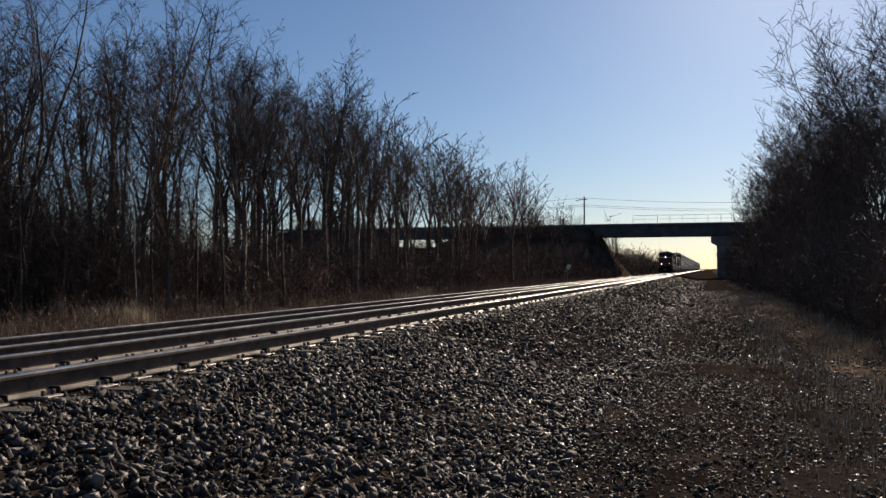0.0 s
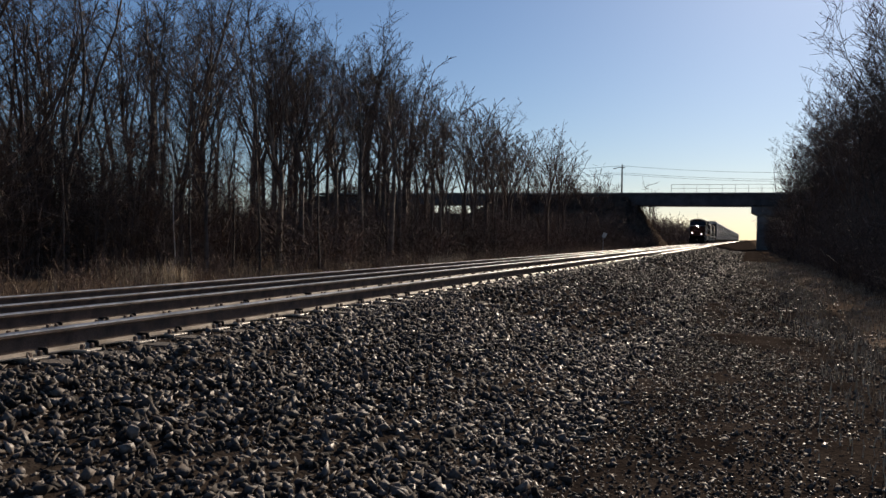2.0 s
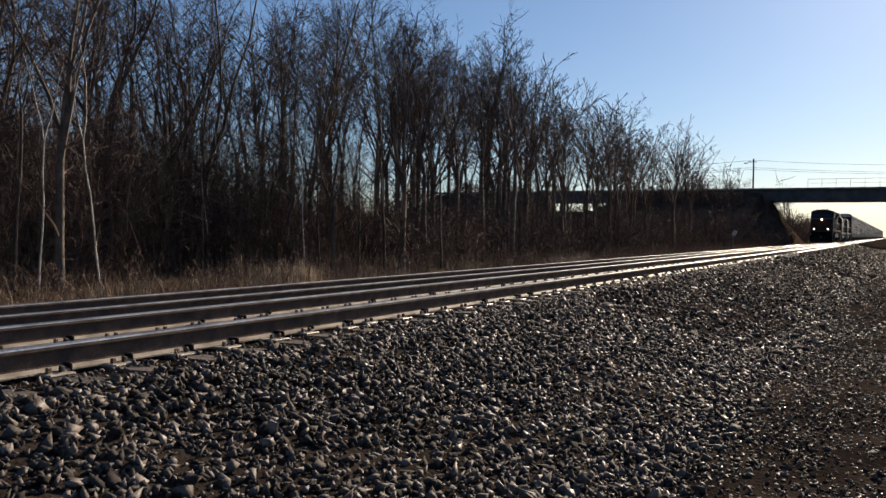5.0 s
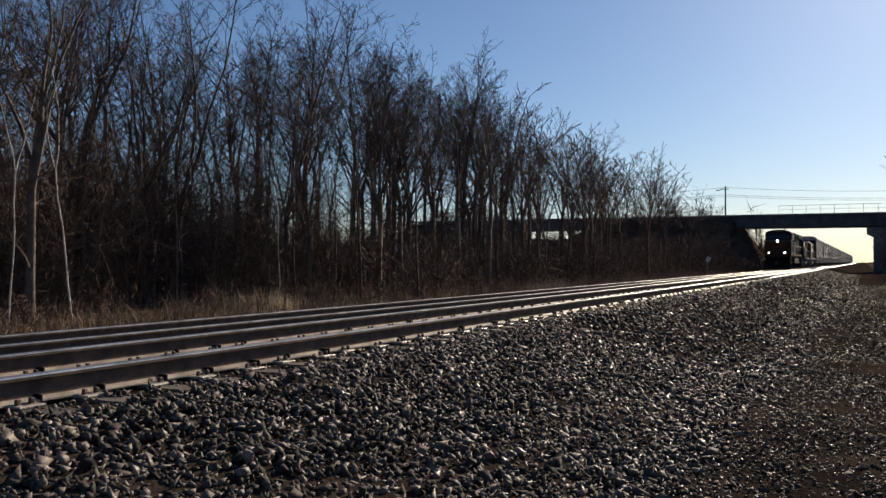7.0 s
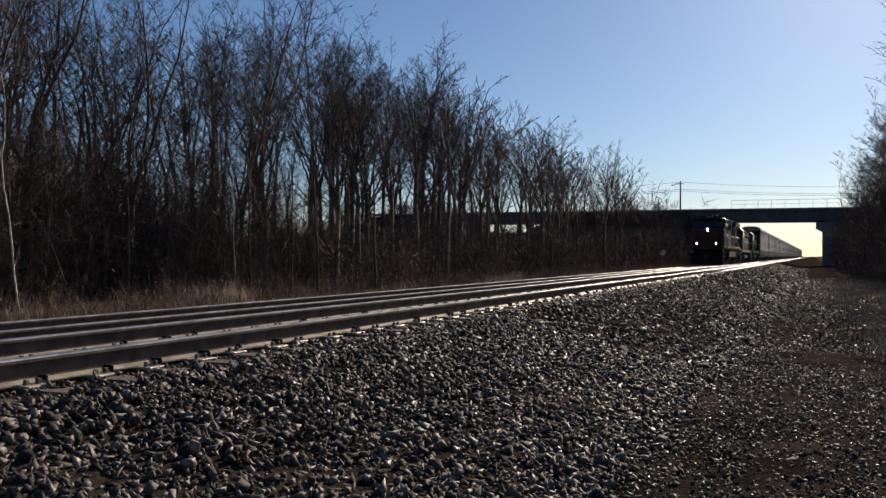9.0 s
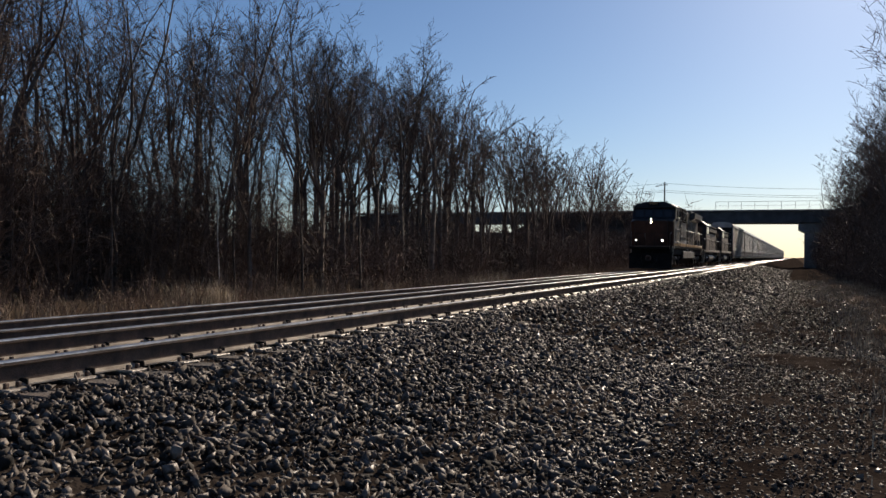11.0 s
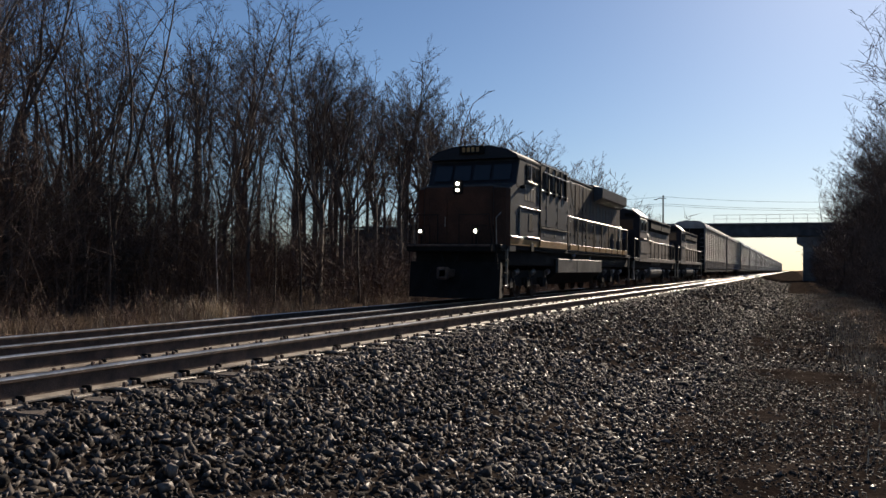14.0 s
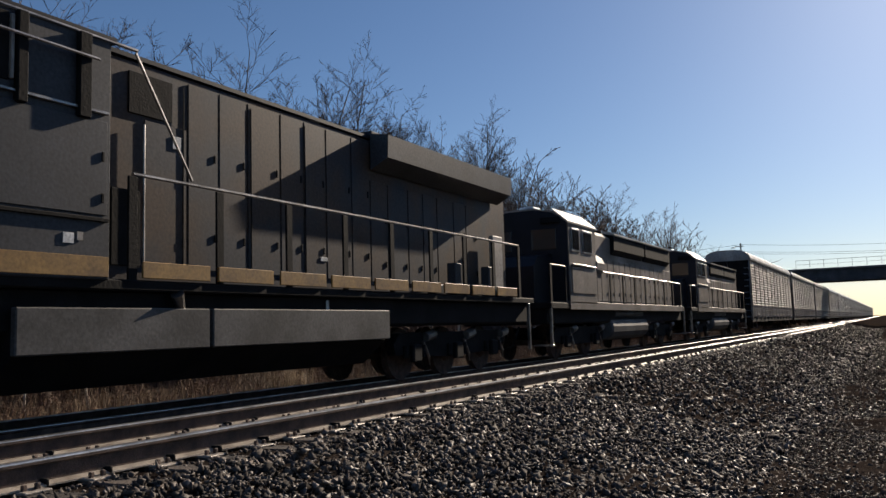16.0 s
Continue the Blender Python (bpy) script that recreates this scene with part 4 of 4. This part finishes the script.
        part("window_post", Shape().bevel_box(min(x, x + s * 0.05), max(x, x + s * 0.05), 3.49, 3.55, 3.88, 4.46, 0.01), M_RACK, cab, "pale post between the windows")
        for k in range(4):
            y0 = 2.92 + k * 0.31
            part("number_bar", Shape().bevel_box(min(x, x + s * 0.006), max(x, x + s * 0.006), y0, y0 + 0.24, 3.24, 3.66, 0.002), M_DIGIT, cab, "faded painted bar")
        part("window_ledge", Shape().bevel_box(min(x, x + s * 0.10), max(x, x + s * 0.10), 3.02, 4.02, 3.82, 3.87, 0.01), M_STEEL, cab, "bright window ledge")
        part("mirror", Shape().bevel_box(min(x, x + s * 0.16), max(x, x + s * 0.16), 2.45, 2.50, 3.58, 3.68, 0.01), M_BLACK, cab)
        door(cab, "battery_door", x, 2.40, 4.54, 2.05, 2.94, M_GREY, s)
        part("drip_rail", Shape().bevel_box(min(x, x + s * 0.06), max(x, x + s * 0.06), 2.36, 4.57, 2.96, 3.01, 0.01), M_STEEL, cab)
        part("door_edge", Shape().bevel_box(min(x, x + s * 0.04), max(x, x + s * 0.04), 2.35, 2.39, 1.98, 2.96, 0.008), M_STEEL, cab)
        part("joint_post", Shape().bevel_box(min(x, x + s * 0.05), max(x, x + s * 0.05), 4.585, 4.625, 1.80, 4.56, 0.008), M_BLACK, cab, "dark post at the cab joint")
        part("vent", Shape().bevel_box(min(x, x + s * 0.035), max(x, x + s * 0.035), 3.30, 3.72, 2.25, 2.82, 0.006), M_BLACK, cab, "dark louvre opening")
        part("kick_ledge", Shape().bevel_box(min(x, x + s * 0.07), max(x, x + s * 0.07), 3.1, 4.45, 2.02, 2.06, 0.01), M_STEEL, cab)
        part("nose_ledge", Shape().bevel_box(min(x, x + s * 0.06), max(x, x + s * 0.06), 1.47, 2.6, 1.97, 2.03, 0.01), M_STEEL, L, "bright ledge under the nose")
        part("sill_stripe", Shape().bevel_box(min(x, x + s * 0.012), max(x, x + s * 0.012), 1.47, 4.58, 1.75, 1.96, 0.004), M_GOLD, L, "gold stripe along the sill")
        part("sill_stripe", Shape().bevel_box(min(x, x + s * 0.012), max(x, x + s * 0.012), 4.63, 8.34, 1.75, 1.99, 0.004), M_GOLD, L, "gold stripe along the sill")
    # equipment cab behind
    eq = part("equipment_cab", Shape().bevel_box(-W, W, 4.63, 8.36, 1.72, 4.64, 0.015), M_GREY, L, "flush equipment cab in dark grey-blue paint")
    for s in (-1, 1):
        x = s * W
        for y0, y1 in ((4.70, 5.36), (5.60, 6.24), (6.45, 7.02)):
            part("grille", Shape().bevel_box(min(x, x + s * 0.02), max(x, x + s * 0.02), y0, y1, 3.82, 4.58, 0.006), M_BLACK, eq, "dark intake grille")
            part("grille_edge", Shape().bevel_box(min(x, x + s * 0.05), max(x, x + s * 0.05), y1 + 0.01, y1 + 0.05, 3.84, 4.56, 0.008), M_RACK, eq, "pale edge of the grille")
            part("grille_post", Shape().bevel_box(min(x, x + s * 0.09), max(x, x + s * 0.09), y1 + 0.07, y1 + 0.19, 3.60, 4.62, 0.01), M_BLACK, eq)
        part("grille_post", Shape().bevel_box(min(x, x + s * 0.09), max(x, x + s * 0.09), 7.86, 8.02, 3.60, 4.62, 0.01), M_BLACK, eq)
        part("rail_bar", Shape().rod((x + s * 0.11, 4.75, 4.36), (x + s * 0.11, 8.1, 4.33), 0.02), M_STEEL, eq, "bright grab rail")
        part("ledge", Shape().bevel_box(min(x, x + s * 0.05), max(x, x + s * 0.05), 4.68, 8.3, 3.70, 3.74, 0.008), M_STEEL, eq)
        part("ledge", Shape().bevel_box(min(x, x + s * 0.04), max(x, x + s * 0.04), 4.75, 8.32, 2.40, 2.45, 0.008), M_BLACK, eq)
        for y0, y1 in ((4.72, 5.42), (5.47, 6.84), (6.88, 8.30)):
            door(eq, "cabinet_door", x, y0, y1, 2.48, 3.62, M_GREY, s)
        part("door_edge", Shape().bevel_box(min(x, x + s * 0.035), max(x, x + s * 0.035), 5.425, 5.46, 2.48, 3.62, 0.006), M_RACK, eq, "pale worn door edge")
        part("data_plate", Shape().bevel_box(min(x, x + s * 0.012), max(x, x + s * 0.012), 7.72, 7.86, 2.12, 2.24, 0.002), M_WHITE, eq, "small white plate")
        # brace from the roof's corner to the walkway rail
        part("brace", Shape().rod((s * 1.5, 8.75, 4.62), (s * 1.46, 9.75, 3.12), 0.02), M_STEEL, L)
    # hood with tall doors
    hood = part("hood", Shape().bevel_box(-1.06, 1.06, 8.36, 21.0, 1.72, 4.70, 0.03), M_HOOD, L, "long hood in dark grey-blue paint with rust stains")
    part("hood_roof", Shape().extrude_y([(-1.08, 4.72), (1.08, 4.72), (1.08, 4.78), (0.8, 4.88), (-0.8, 4.88), (-1.08, 4.78)], 8.44, 14.7), M_NAVY, L)
    part("exhaust_stack", Shape().bevel_box(-0.5, 0.5, 11.2, 12.6, 4.76, 4.90, 0.03), M_BLACK, L)
    part("lift_lug", Shape().bevel_box(0.9, 1.05, 12.9, 13.2, 4.7, 4.8, 0.02), M_STEEL, L)
    for s in (-1, 1):
        x = s * 1.06
        part("recess_door", Shape().bevel_box(min(x, x + s * 0.03), max(x, x + s * 0.03), 8.74, 9.20, 1.95, 2.95, 0.008), M_BLACK, L, "dark recessed door behind the cab")
        part("roof_vent", Shape().bevel_box(min(x, x + s * 0.03), max(x, x + s * 0.03), 9.0, 9.75, 3.98, 4.55, 0.008), M_BLACK, L, "dark louvred opening under the roof")
        part("recess_handle", Shape().rod((x + s * 0.06, 9.23, 2.0), (x + s * 0.06, 9.23, 3.85), 0.016), M_STEEL, L)
        part("label_plate", Shape().bevel_box(min(x + s * 0.025, x + s * 0.036), max(x + s * 0.025, x + s * 0.036), 9.75, 9.90, 3.62, 3.80, 0.003), M_WHITE, L, "small white plate")
        part("label_plate", Shape().bevel_box(min(x + s * 0.025, x + s * 0.036), max(x + s * 0.025, x + s * 0.036), 13.1, 13.3, 2.25, 2.32, 0.003), M_WHITE, L, "small white plate")
        y = 9.27
        for i in range(15):
            w = 0.62 if i % 3 else 0.78
            if y + w > 20.9:
                break
            top = 3.93 if y < 9.8 else (4.62 if y < 14.2 else 3.9)
            door(hood, "hood_door", x, y, y + w - 0.035, 1.95, top, M_HOOD, s)
            y += w
        part("radiator_overhang", Shape().extrude_y([(s * 1.1, 4.10), (s * 1.50, 4.30), (s * 1.52, 4.74), (s * 1.1, 4.82)] if s > 0 else [(s * 1.1, 4.82), (s * 1.52, 4.74), (s * 1.50, 4.30), (s * 1.1, 4.10)], 14.7, 20.5), M_GREY, L, "flared radiator housing")
        handrail(L, s * 1.46, 8.75, 20.9, 1.72, 3.07, 9)
        for k, y in enumerate((16.6, 17.5, 18.3, 19.2, 19.9)):
            b = part("equipment_box", Shape().bevel_box(min(s * 1.2, s * 1.42), max(s * 1.2, s * 1.42), y, y + 0.34, 1.74, 1.95 + 0.5 * (k % 2), 0.02), M_GREY, L)
        part("end_door_post", Shape().bevel_box(min(s * 1.18, s * 1.30), max(s * 1.18, s * 1.30), 19.75, 20.3, 1.76, 3.25, 0.02), M_RACK, L, "pale louvred cabinet")
        part("rear_stepwell", Shape().bevel_box(min(s * 1.42, s * 1.5), max(s * 1.42, s * 1.5), 21.4, 21.48, 0.42, 1.62, 0.01), M_STEEL, L)
        # fuel tank with its flat light side panels
        part("tank_panel", Shape().bevel_box(min(s * 1.40, s * 1.50), max(s * 1.40, s * 1.50), 7.2, 10.05, 0.86, 1.39, 0.015), M_TANK, L, "pale dusty tank side panel")
        part("tank_panel", Shape().bevel_box(min(s * 1.40, s * 1.50), max(s * 1.40, s * 1.50), 10.11, 14.65, 0.86, 1.39, 0.015), M_TANK, L, "pale dusty tank side panel")
        part("filler_cap", Shape().tube([(s * 1.42, 9.6, 1.38), (s * 1.50, 9.45, 1.58)], [0.05, 0.09], 10), M_STEEL, L)
        part("sand_filler", Shape().tube([(s * 1.36, 12.9, 1.38), (s * 1.36, 12.9, 1.55)], [0.04, 0.03], 8), M_STEEL, L)
    part("radiator_roof", Shape().bevel_box(-1.12, 1.12, 14.72, 20.48, 4.70, 4.89, 0.03), M_NAVY, L)
    part("fuel_tank", Shape().extrude_y([(-0.9, 0.42), (0.9, 0.42), (1.39, 0.84), (1.39, 1.36), (-1.39, 1.36), (-1.39, 0.84)], 7.22, 14.63), M_BLACK, L)
    truck(L, 4.35, (-1.85, 0.0, 1.85), 0.53)
    truck(L, 17.95, (-1.85, 0.0, 1.85), 0.53)
    return L


def road_switcher(label, hood_mat, flare):
    L = thing("locomotive", label, "locomotive", group="trailing locomotives")
    part("underframe", Shape().bevel_box(-1.3, 1.3, 0.7, 17.5, 1.05, 1.5, 0.04), M_BLACK, L)
    part("platform", Shape().bevel_box(-1.48, 1.48, 0.65, 17.55, 1.48, 1.66, 0.02), M_BLACK, L)
    # nose and cab front face away from the sun; that shade is painted navy
    part("nose", Shape().extrude_x([(0.75, 1.66), (2.25, 1.66), (2.25, 3.15), (1.1, 3.0), (0.75, 2.7)], -0.95, 0.95), M_NAVY, L)
    cab = part("cab", Shape().extrude_y([(-1.5, 1.66), (1.5, 1.66), (1.5, 4.05), (1.05, 4.42), (0.45, 4.55), (-0.45, 4.55), (-1.05, 4.42), (-1.5, 4.05)], 2.22, 4.75), hood_mat, L)
    # thin sheet over the cab's front carries its shade as dark colour
    part("cab_front", Shape().extrude_y([(-1.47, 1.72), (1.47, 1.72), (1.47, 4.04), (1.03, 4.38), (0.44, 4.50), (-0.44, 4.50), (-1.03, 4.38), (-1.47, 4.04)], 2.205, 2.219), M_NAVY, cab, "cab front with its shade put into dark paint")
    for s in (-1, 1):
        x = s * 1.5
        # sunlight along the roof edge is painted in with the pale rack colour
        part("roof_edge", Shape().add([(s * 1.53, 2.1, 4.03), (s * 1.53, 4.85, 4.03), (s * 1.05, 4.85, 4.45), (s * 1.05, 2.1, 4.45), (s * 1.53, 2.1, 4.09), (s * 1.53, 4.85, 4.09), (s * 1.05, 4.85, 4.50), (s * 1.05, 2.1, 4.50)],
                                      [(0, 1, 2, 3), (4, 7, 6, 5), (0, 4, 5, 1), (1, 5, 6, 2), (2, 6, 7, 3), (3, 7, 4, 0)]), M_RACK, cab, "roof edge with sunlight put into its pale colour")
        for y0, y1 in ((2.5, 3.1), (3.5, 4.3)):
            w = part("window_frame", Shape().bevel_box(min(x, x + s * 0.025), max(x, x + s * 0.025), y0 - 0.05, y1 + 0.05, 3.20, 3.92, 0.01), M_STEEL, cab)
            part("pane", Shape().bevel_box(min(x + s * 0.02, x + s * 0.03), max(x + s * 0.02, x + s * 0.03), y0, y1, 3.26, 3.86, 0.003), M_PANE, w)
        door(cab, "side_door", x, 2.4, 4.6, 1.95, 2.75, hood_mat, s, latch=False)
        part("ledge", Shape().bevel_box(min(x, x + s * 0.06), max(x, x + s * 0.06), 2.4, 4.6, 2.78, 2.83, 0.008), M_STEEL, cab)
        part("number_board", Shape().bevel_box(s * 0.95 - 0.3, s * 0.95 + 0.3, 2.12, 2.24, 4.05, 4.25, 0.02), M_BLACK, cab)
        part("front_pane", Shape().bevel_box(s * 0.72 - 0.4, s * 0.72 + 0.4, 2.185, 2.204, 3.28, 3.9, 0.01), M_PANE, cab)
        x = s * 1.12
        part("sill", Shape().bevel_box(min(s * 1.47, s * 1.5), max(s * 1.47, s * 1.5), 2.2, 17.0, 1.46, 1.70, 0.008), hood_mat, L)
        handrail(L, s * 1.45, 4.85, 17.0, 1.66, 2.72, 9)
        handrail(L, s * 1.45, 0.75, 2.0, 1.66, 2.72, 2)
        for y in (0.66, 17.45):
            part("stepwell", Shape().bevel_box(min(s * 1.4, s * 1.48), max(s * 1.4, s * 1.48), y, y + 0.08, 0.42, 1.6, 0.01), M_STEEL, L)
            part("step", Shape().bevel_box(min(s * 0.95, s * 1.46), max(s * 0.95, s * 1.46), y - 0.1, y + 0.26, 0.44, 0.48, 0.006), M_STEEL, L)
        part("tank_side", Shape().tube([(s * 1.0, 6.6, 0.86), (s * 1.0, 6.68, 0.86), (s * 1.0, 11.2, 0.86), (s * 1.0, 11.28, 0.86)], [0.36, 0.42, 0.42, 0.36], 14), M_TANK, L, "pale rounded fuel tank side", smooth=False)
        part("air_reservoir", Shape().tube([(s * 1.22, 7.2, 1.36), (s * 1.22, 10.8, 1.36)], [0.13, 0.13], 10), M_TANK, L)
    hood = part("hood", Shape().extrude_y([(-1.12, 1.66), (1.12, 1.66), (1.12, 4.02), (0.85, 4.2), (-0.85, 4.2), (-1.12, 4.02)], 4.76, 16.6), hood_mat, L)
    for s in (-1, 1):
        x = s * 1.12
        y = 5.7
        while y < 16.2:
            door(hood, "hood_door", x, y, y + 0.66, 1.78, 3.25, hood_mat, s)
            y += 0.72
        part("blower_housing", Shape().tube([(s * 1.12, 4.78, 2.9), (s * 1.12, 5.5, 2.9), (s * 1.06, 5.62, 2.75)], [0.42, 0.42, 0.3], 12), hood_mat, L)
        part("blower_duct", Shape().bevel_box(min(x, x + s * 0.3), max(x, x + s * 0.3), 4.78, 5.5, 1.7, 2.9, 0.06), hood_mat, L)
        for k in range(2):
            y0 = 7.6 + k * 4.3
            part("radiator_grille", Shape().extrude_y([(s * 1.1, 3.42), (s * (1.15 + flare), 3.62), (s * (1.15 + flare), 4.12), (s * 0.9, 4.22)][::s], y0, y0 + 4.1), M_BLACK, L, "black radiator grille")
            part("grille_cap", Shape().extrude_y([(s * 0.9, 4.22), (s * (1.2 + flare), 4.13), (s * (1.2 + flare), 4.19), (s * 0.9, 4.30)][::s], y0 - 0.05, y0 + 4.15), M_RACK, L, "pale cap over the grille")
    for y in (6.2, 8.6, 10.2, 12.6, 14.4):
        part("roof_fan", Shape().tube([(0, y, 4.18), (0, y, 4.42)], [0.55, 0.52], 14), M_BLACK, L)
    part("roof_hatch", Shape().bevel_box(-0.25, 0.25, 2.7, 3.3, 4.53, 4.70, 0.04), M_WHITE, L)
    part("fuel_tank", Shape().bevel_box(-1.0, 1.0, 6.62, 11.26, 0.45, 1.35, 0.06), M_BLACK, L)
    coupler(L, 0.0, 1)
    coupler(L, 18.2, -1)
    truck(L, 4.0, (-1.37, 1.37), 0.508, reach=0.25)
    truck(L, 14.2, (-1.37, 1.37), 0.508, reach=0.25)
    return L


def autorack():
    """A covered car carrier: ribbed side panels between posts, and an arched roof."""
    C = thing("autorack_car", "weathered pale grey covered car carrier with ribbed side panels", "rail car", group="car carriers")
    part("sill", Shape().bevel_box(-1.45, 1.45, 0.6, 26.8, 0.80, 1.14, 0.03), M_BLACK, C)
    part("deck", Shape().bevel_box(-1.40, 1.40, 0.7, 26.7, 2.9, 3.0, 0.02), M_BLACK, C)
    arch = [(-1.56, 5.10), (1.56, 5.10), (1.56, 5.25), (1.40, 5.58), (1.05, 5.78), (0.5, 5.86), (-0.5, 5.86), (-1.05, 5.78), (-1.40, 5.58), (-1.56, 5.25)]
    part("roof", Shape().extrude_y(arch, 0.45, 26.95), M_ROOF, C, "pale arched metal roof")
    wave = [(-0.012, 1.16), (0.012, 1.16)]
    for k in range(17):
        z = 1.95 + k * 0.18
        wave += [(0.012, z), (0.05, z + 0.035), (0.05, z + 0.075), (0.012, z + 0.11)]
    wave += [(0.012, 5.08), (-0.012, 5.08)]
    rib = Shape().extrude_y(wave, 0.03, 2.12).mesh("side_panel", M_RACK)
    low = Shape()
    for k in range(6):
        low.box(0.012, 0.045, 0.12 + k * 0.34, 0.22 + k * 0.34, 1.2, 1.85)
    low = low.mesh("lower_slats", M_RACK)
    post = Shape().bevel_box(-0.03, 0.03, -0.05, 0.05, 0.95, 5.15, 0.008).mesh("post", M_RACK)
    for s in (-1, 1):
        for i in range(12):
            y = 0.62 + i * 2.18
            p = part("side_panel", rib, None, C, at=(s * 1.46, y, 0))
            q = part("lower_slats", low, None, p)
            if s < 0:
                p.rotation_euler, p.location = (0, 0, math.pi), (s * 1.46, y + 2.18, 0)
            part("post", post, None, C, at=(s * 1.49, y, 0))
        part("post", post, None, C, at=(s * 1.49, 26.78, 0))
        for y in (0.62, 26.78):
            e = part("end_ladder", Shape().rod((s * 1.42, y + (-0.12 if y < 2 else 0.12), 1.0), (s * 1.42, y + (-0.12 if y < 2 else 0.12), 5.0), 0.02), M_GALV, C)
            for k in range(9):
                part("rung", Shape().rod((s * 1.42, y + (-0.12 if y < 2 else 0.12), 1.2 + k * 0.42), (s * 1.05, y + (-0.12 if y < 2 else 0.12), 1.2 + k * 0.42), 0.015, 5), M_GALV, e)
    for y0 in (0.5, 26.78):
        part("end_door", Shape().bevel_box(-1.42, -0.02, y0, y0 + 0.12, 1.16, 5.15, 0.03), M_BLACK, C)
        part("end_door", Shape().bevel_box(0.02, 1.42, y0, y0 + 0.12, 1.16, 5.15, 0.03), M_BLACK, C)
    coupler(C, -0.1, 1)
    coupler(C, 27.5, -1)
    truck(C, 3.0, (-0.85, 0.85), 0.42, turning=False)
    truck(C, 24.4, (-0.85, 0.85), 0.42, turning=False)
    return C


CONSIST = [(lead_locomotive(), 0.0), (road_switcher("worn grey-brown road-switcher locomotive with hood doors", M_SWITCH, 0.12), 22.4), (road_switcher("worn grey-brown road-switcher locomotive before the car carriers", M_SWITCH, 0.05), 40.8)]
first_car = autorack()
for i in range(18):
    CONSIST.append((first_car if i == 0 else copy_thing(first_car, pose(0, 0, 0)), 60.8 + 28.3 * i))
TIMES = [0, 0.1, 0.2] + [float(i) for i in range(1, 16)] + [15.8, 15.9, 16.0]
SPEED = 12.105


def train_y(t):
    """Where the first coupler stands at t seconds."""
    return 10.4 + SPEED * (15.0 - t)


def motions():
    for ob, back in CONSIST:
        walk(ob, [(t, pose(X_TRACK, train_y(t) + back, Z_TRACK)) for t in TIMES])
    for ob, y, radius in WHEELS:
        walk(ob, [(k / FPS, pose(0, y, radius, math.degrees(SPEED * k / FPS / radius))) for k in range(0, int(16 * FPS) + 1)])


build_track(NEAR, Z_NEAR, "nearer railway track with wooden ties and tie plates", -8.0, 420, 260)
build_track(FAR, Z_FAR, "further railway track of polished rails", -8.0, 420, 60)
motions()
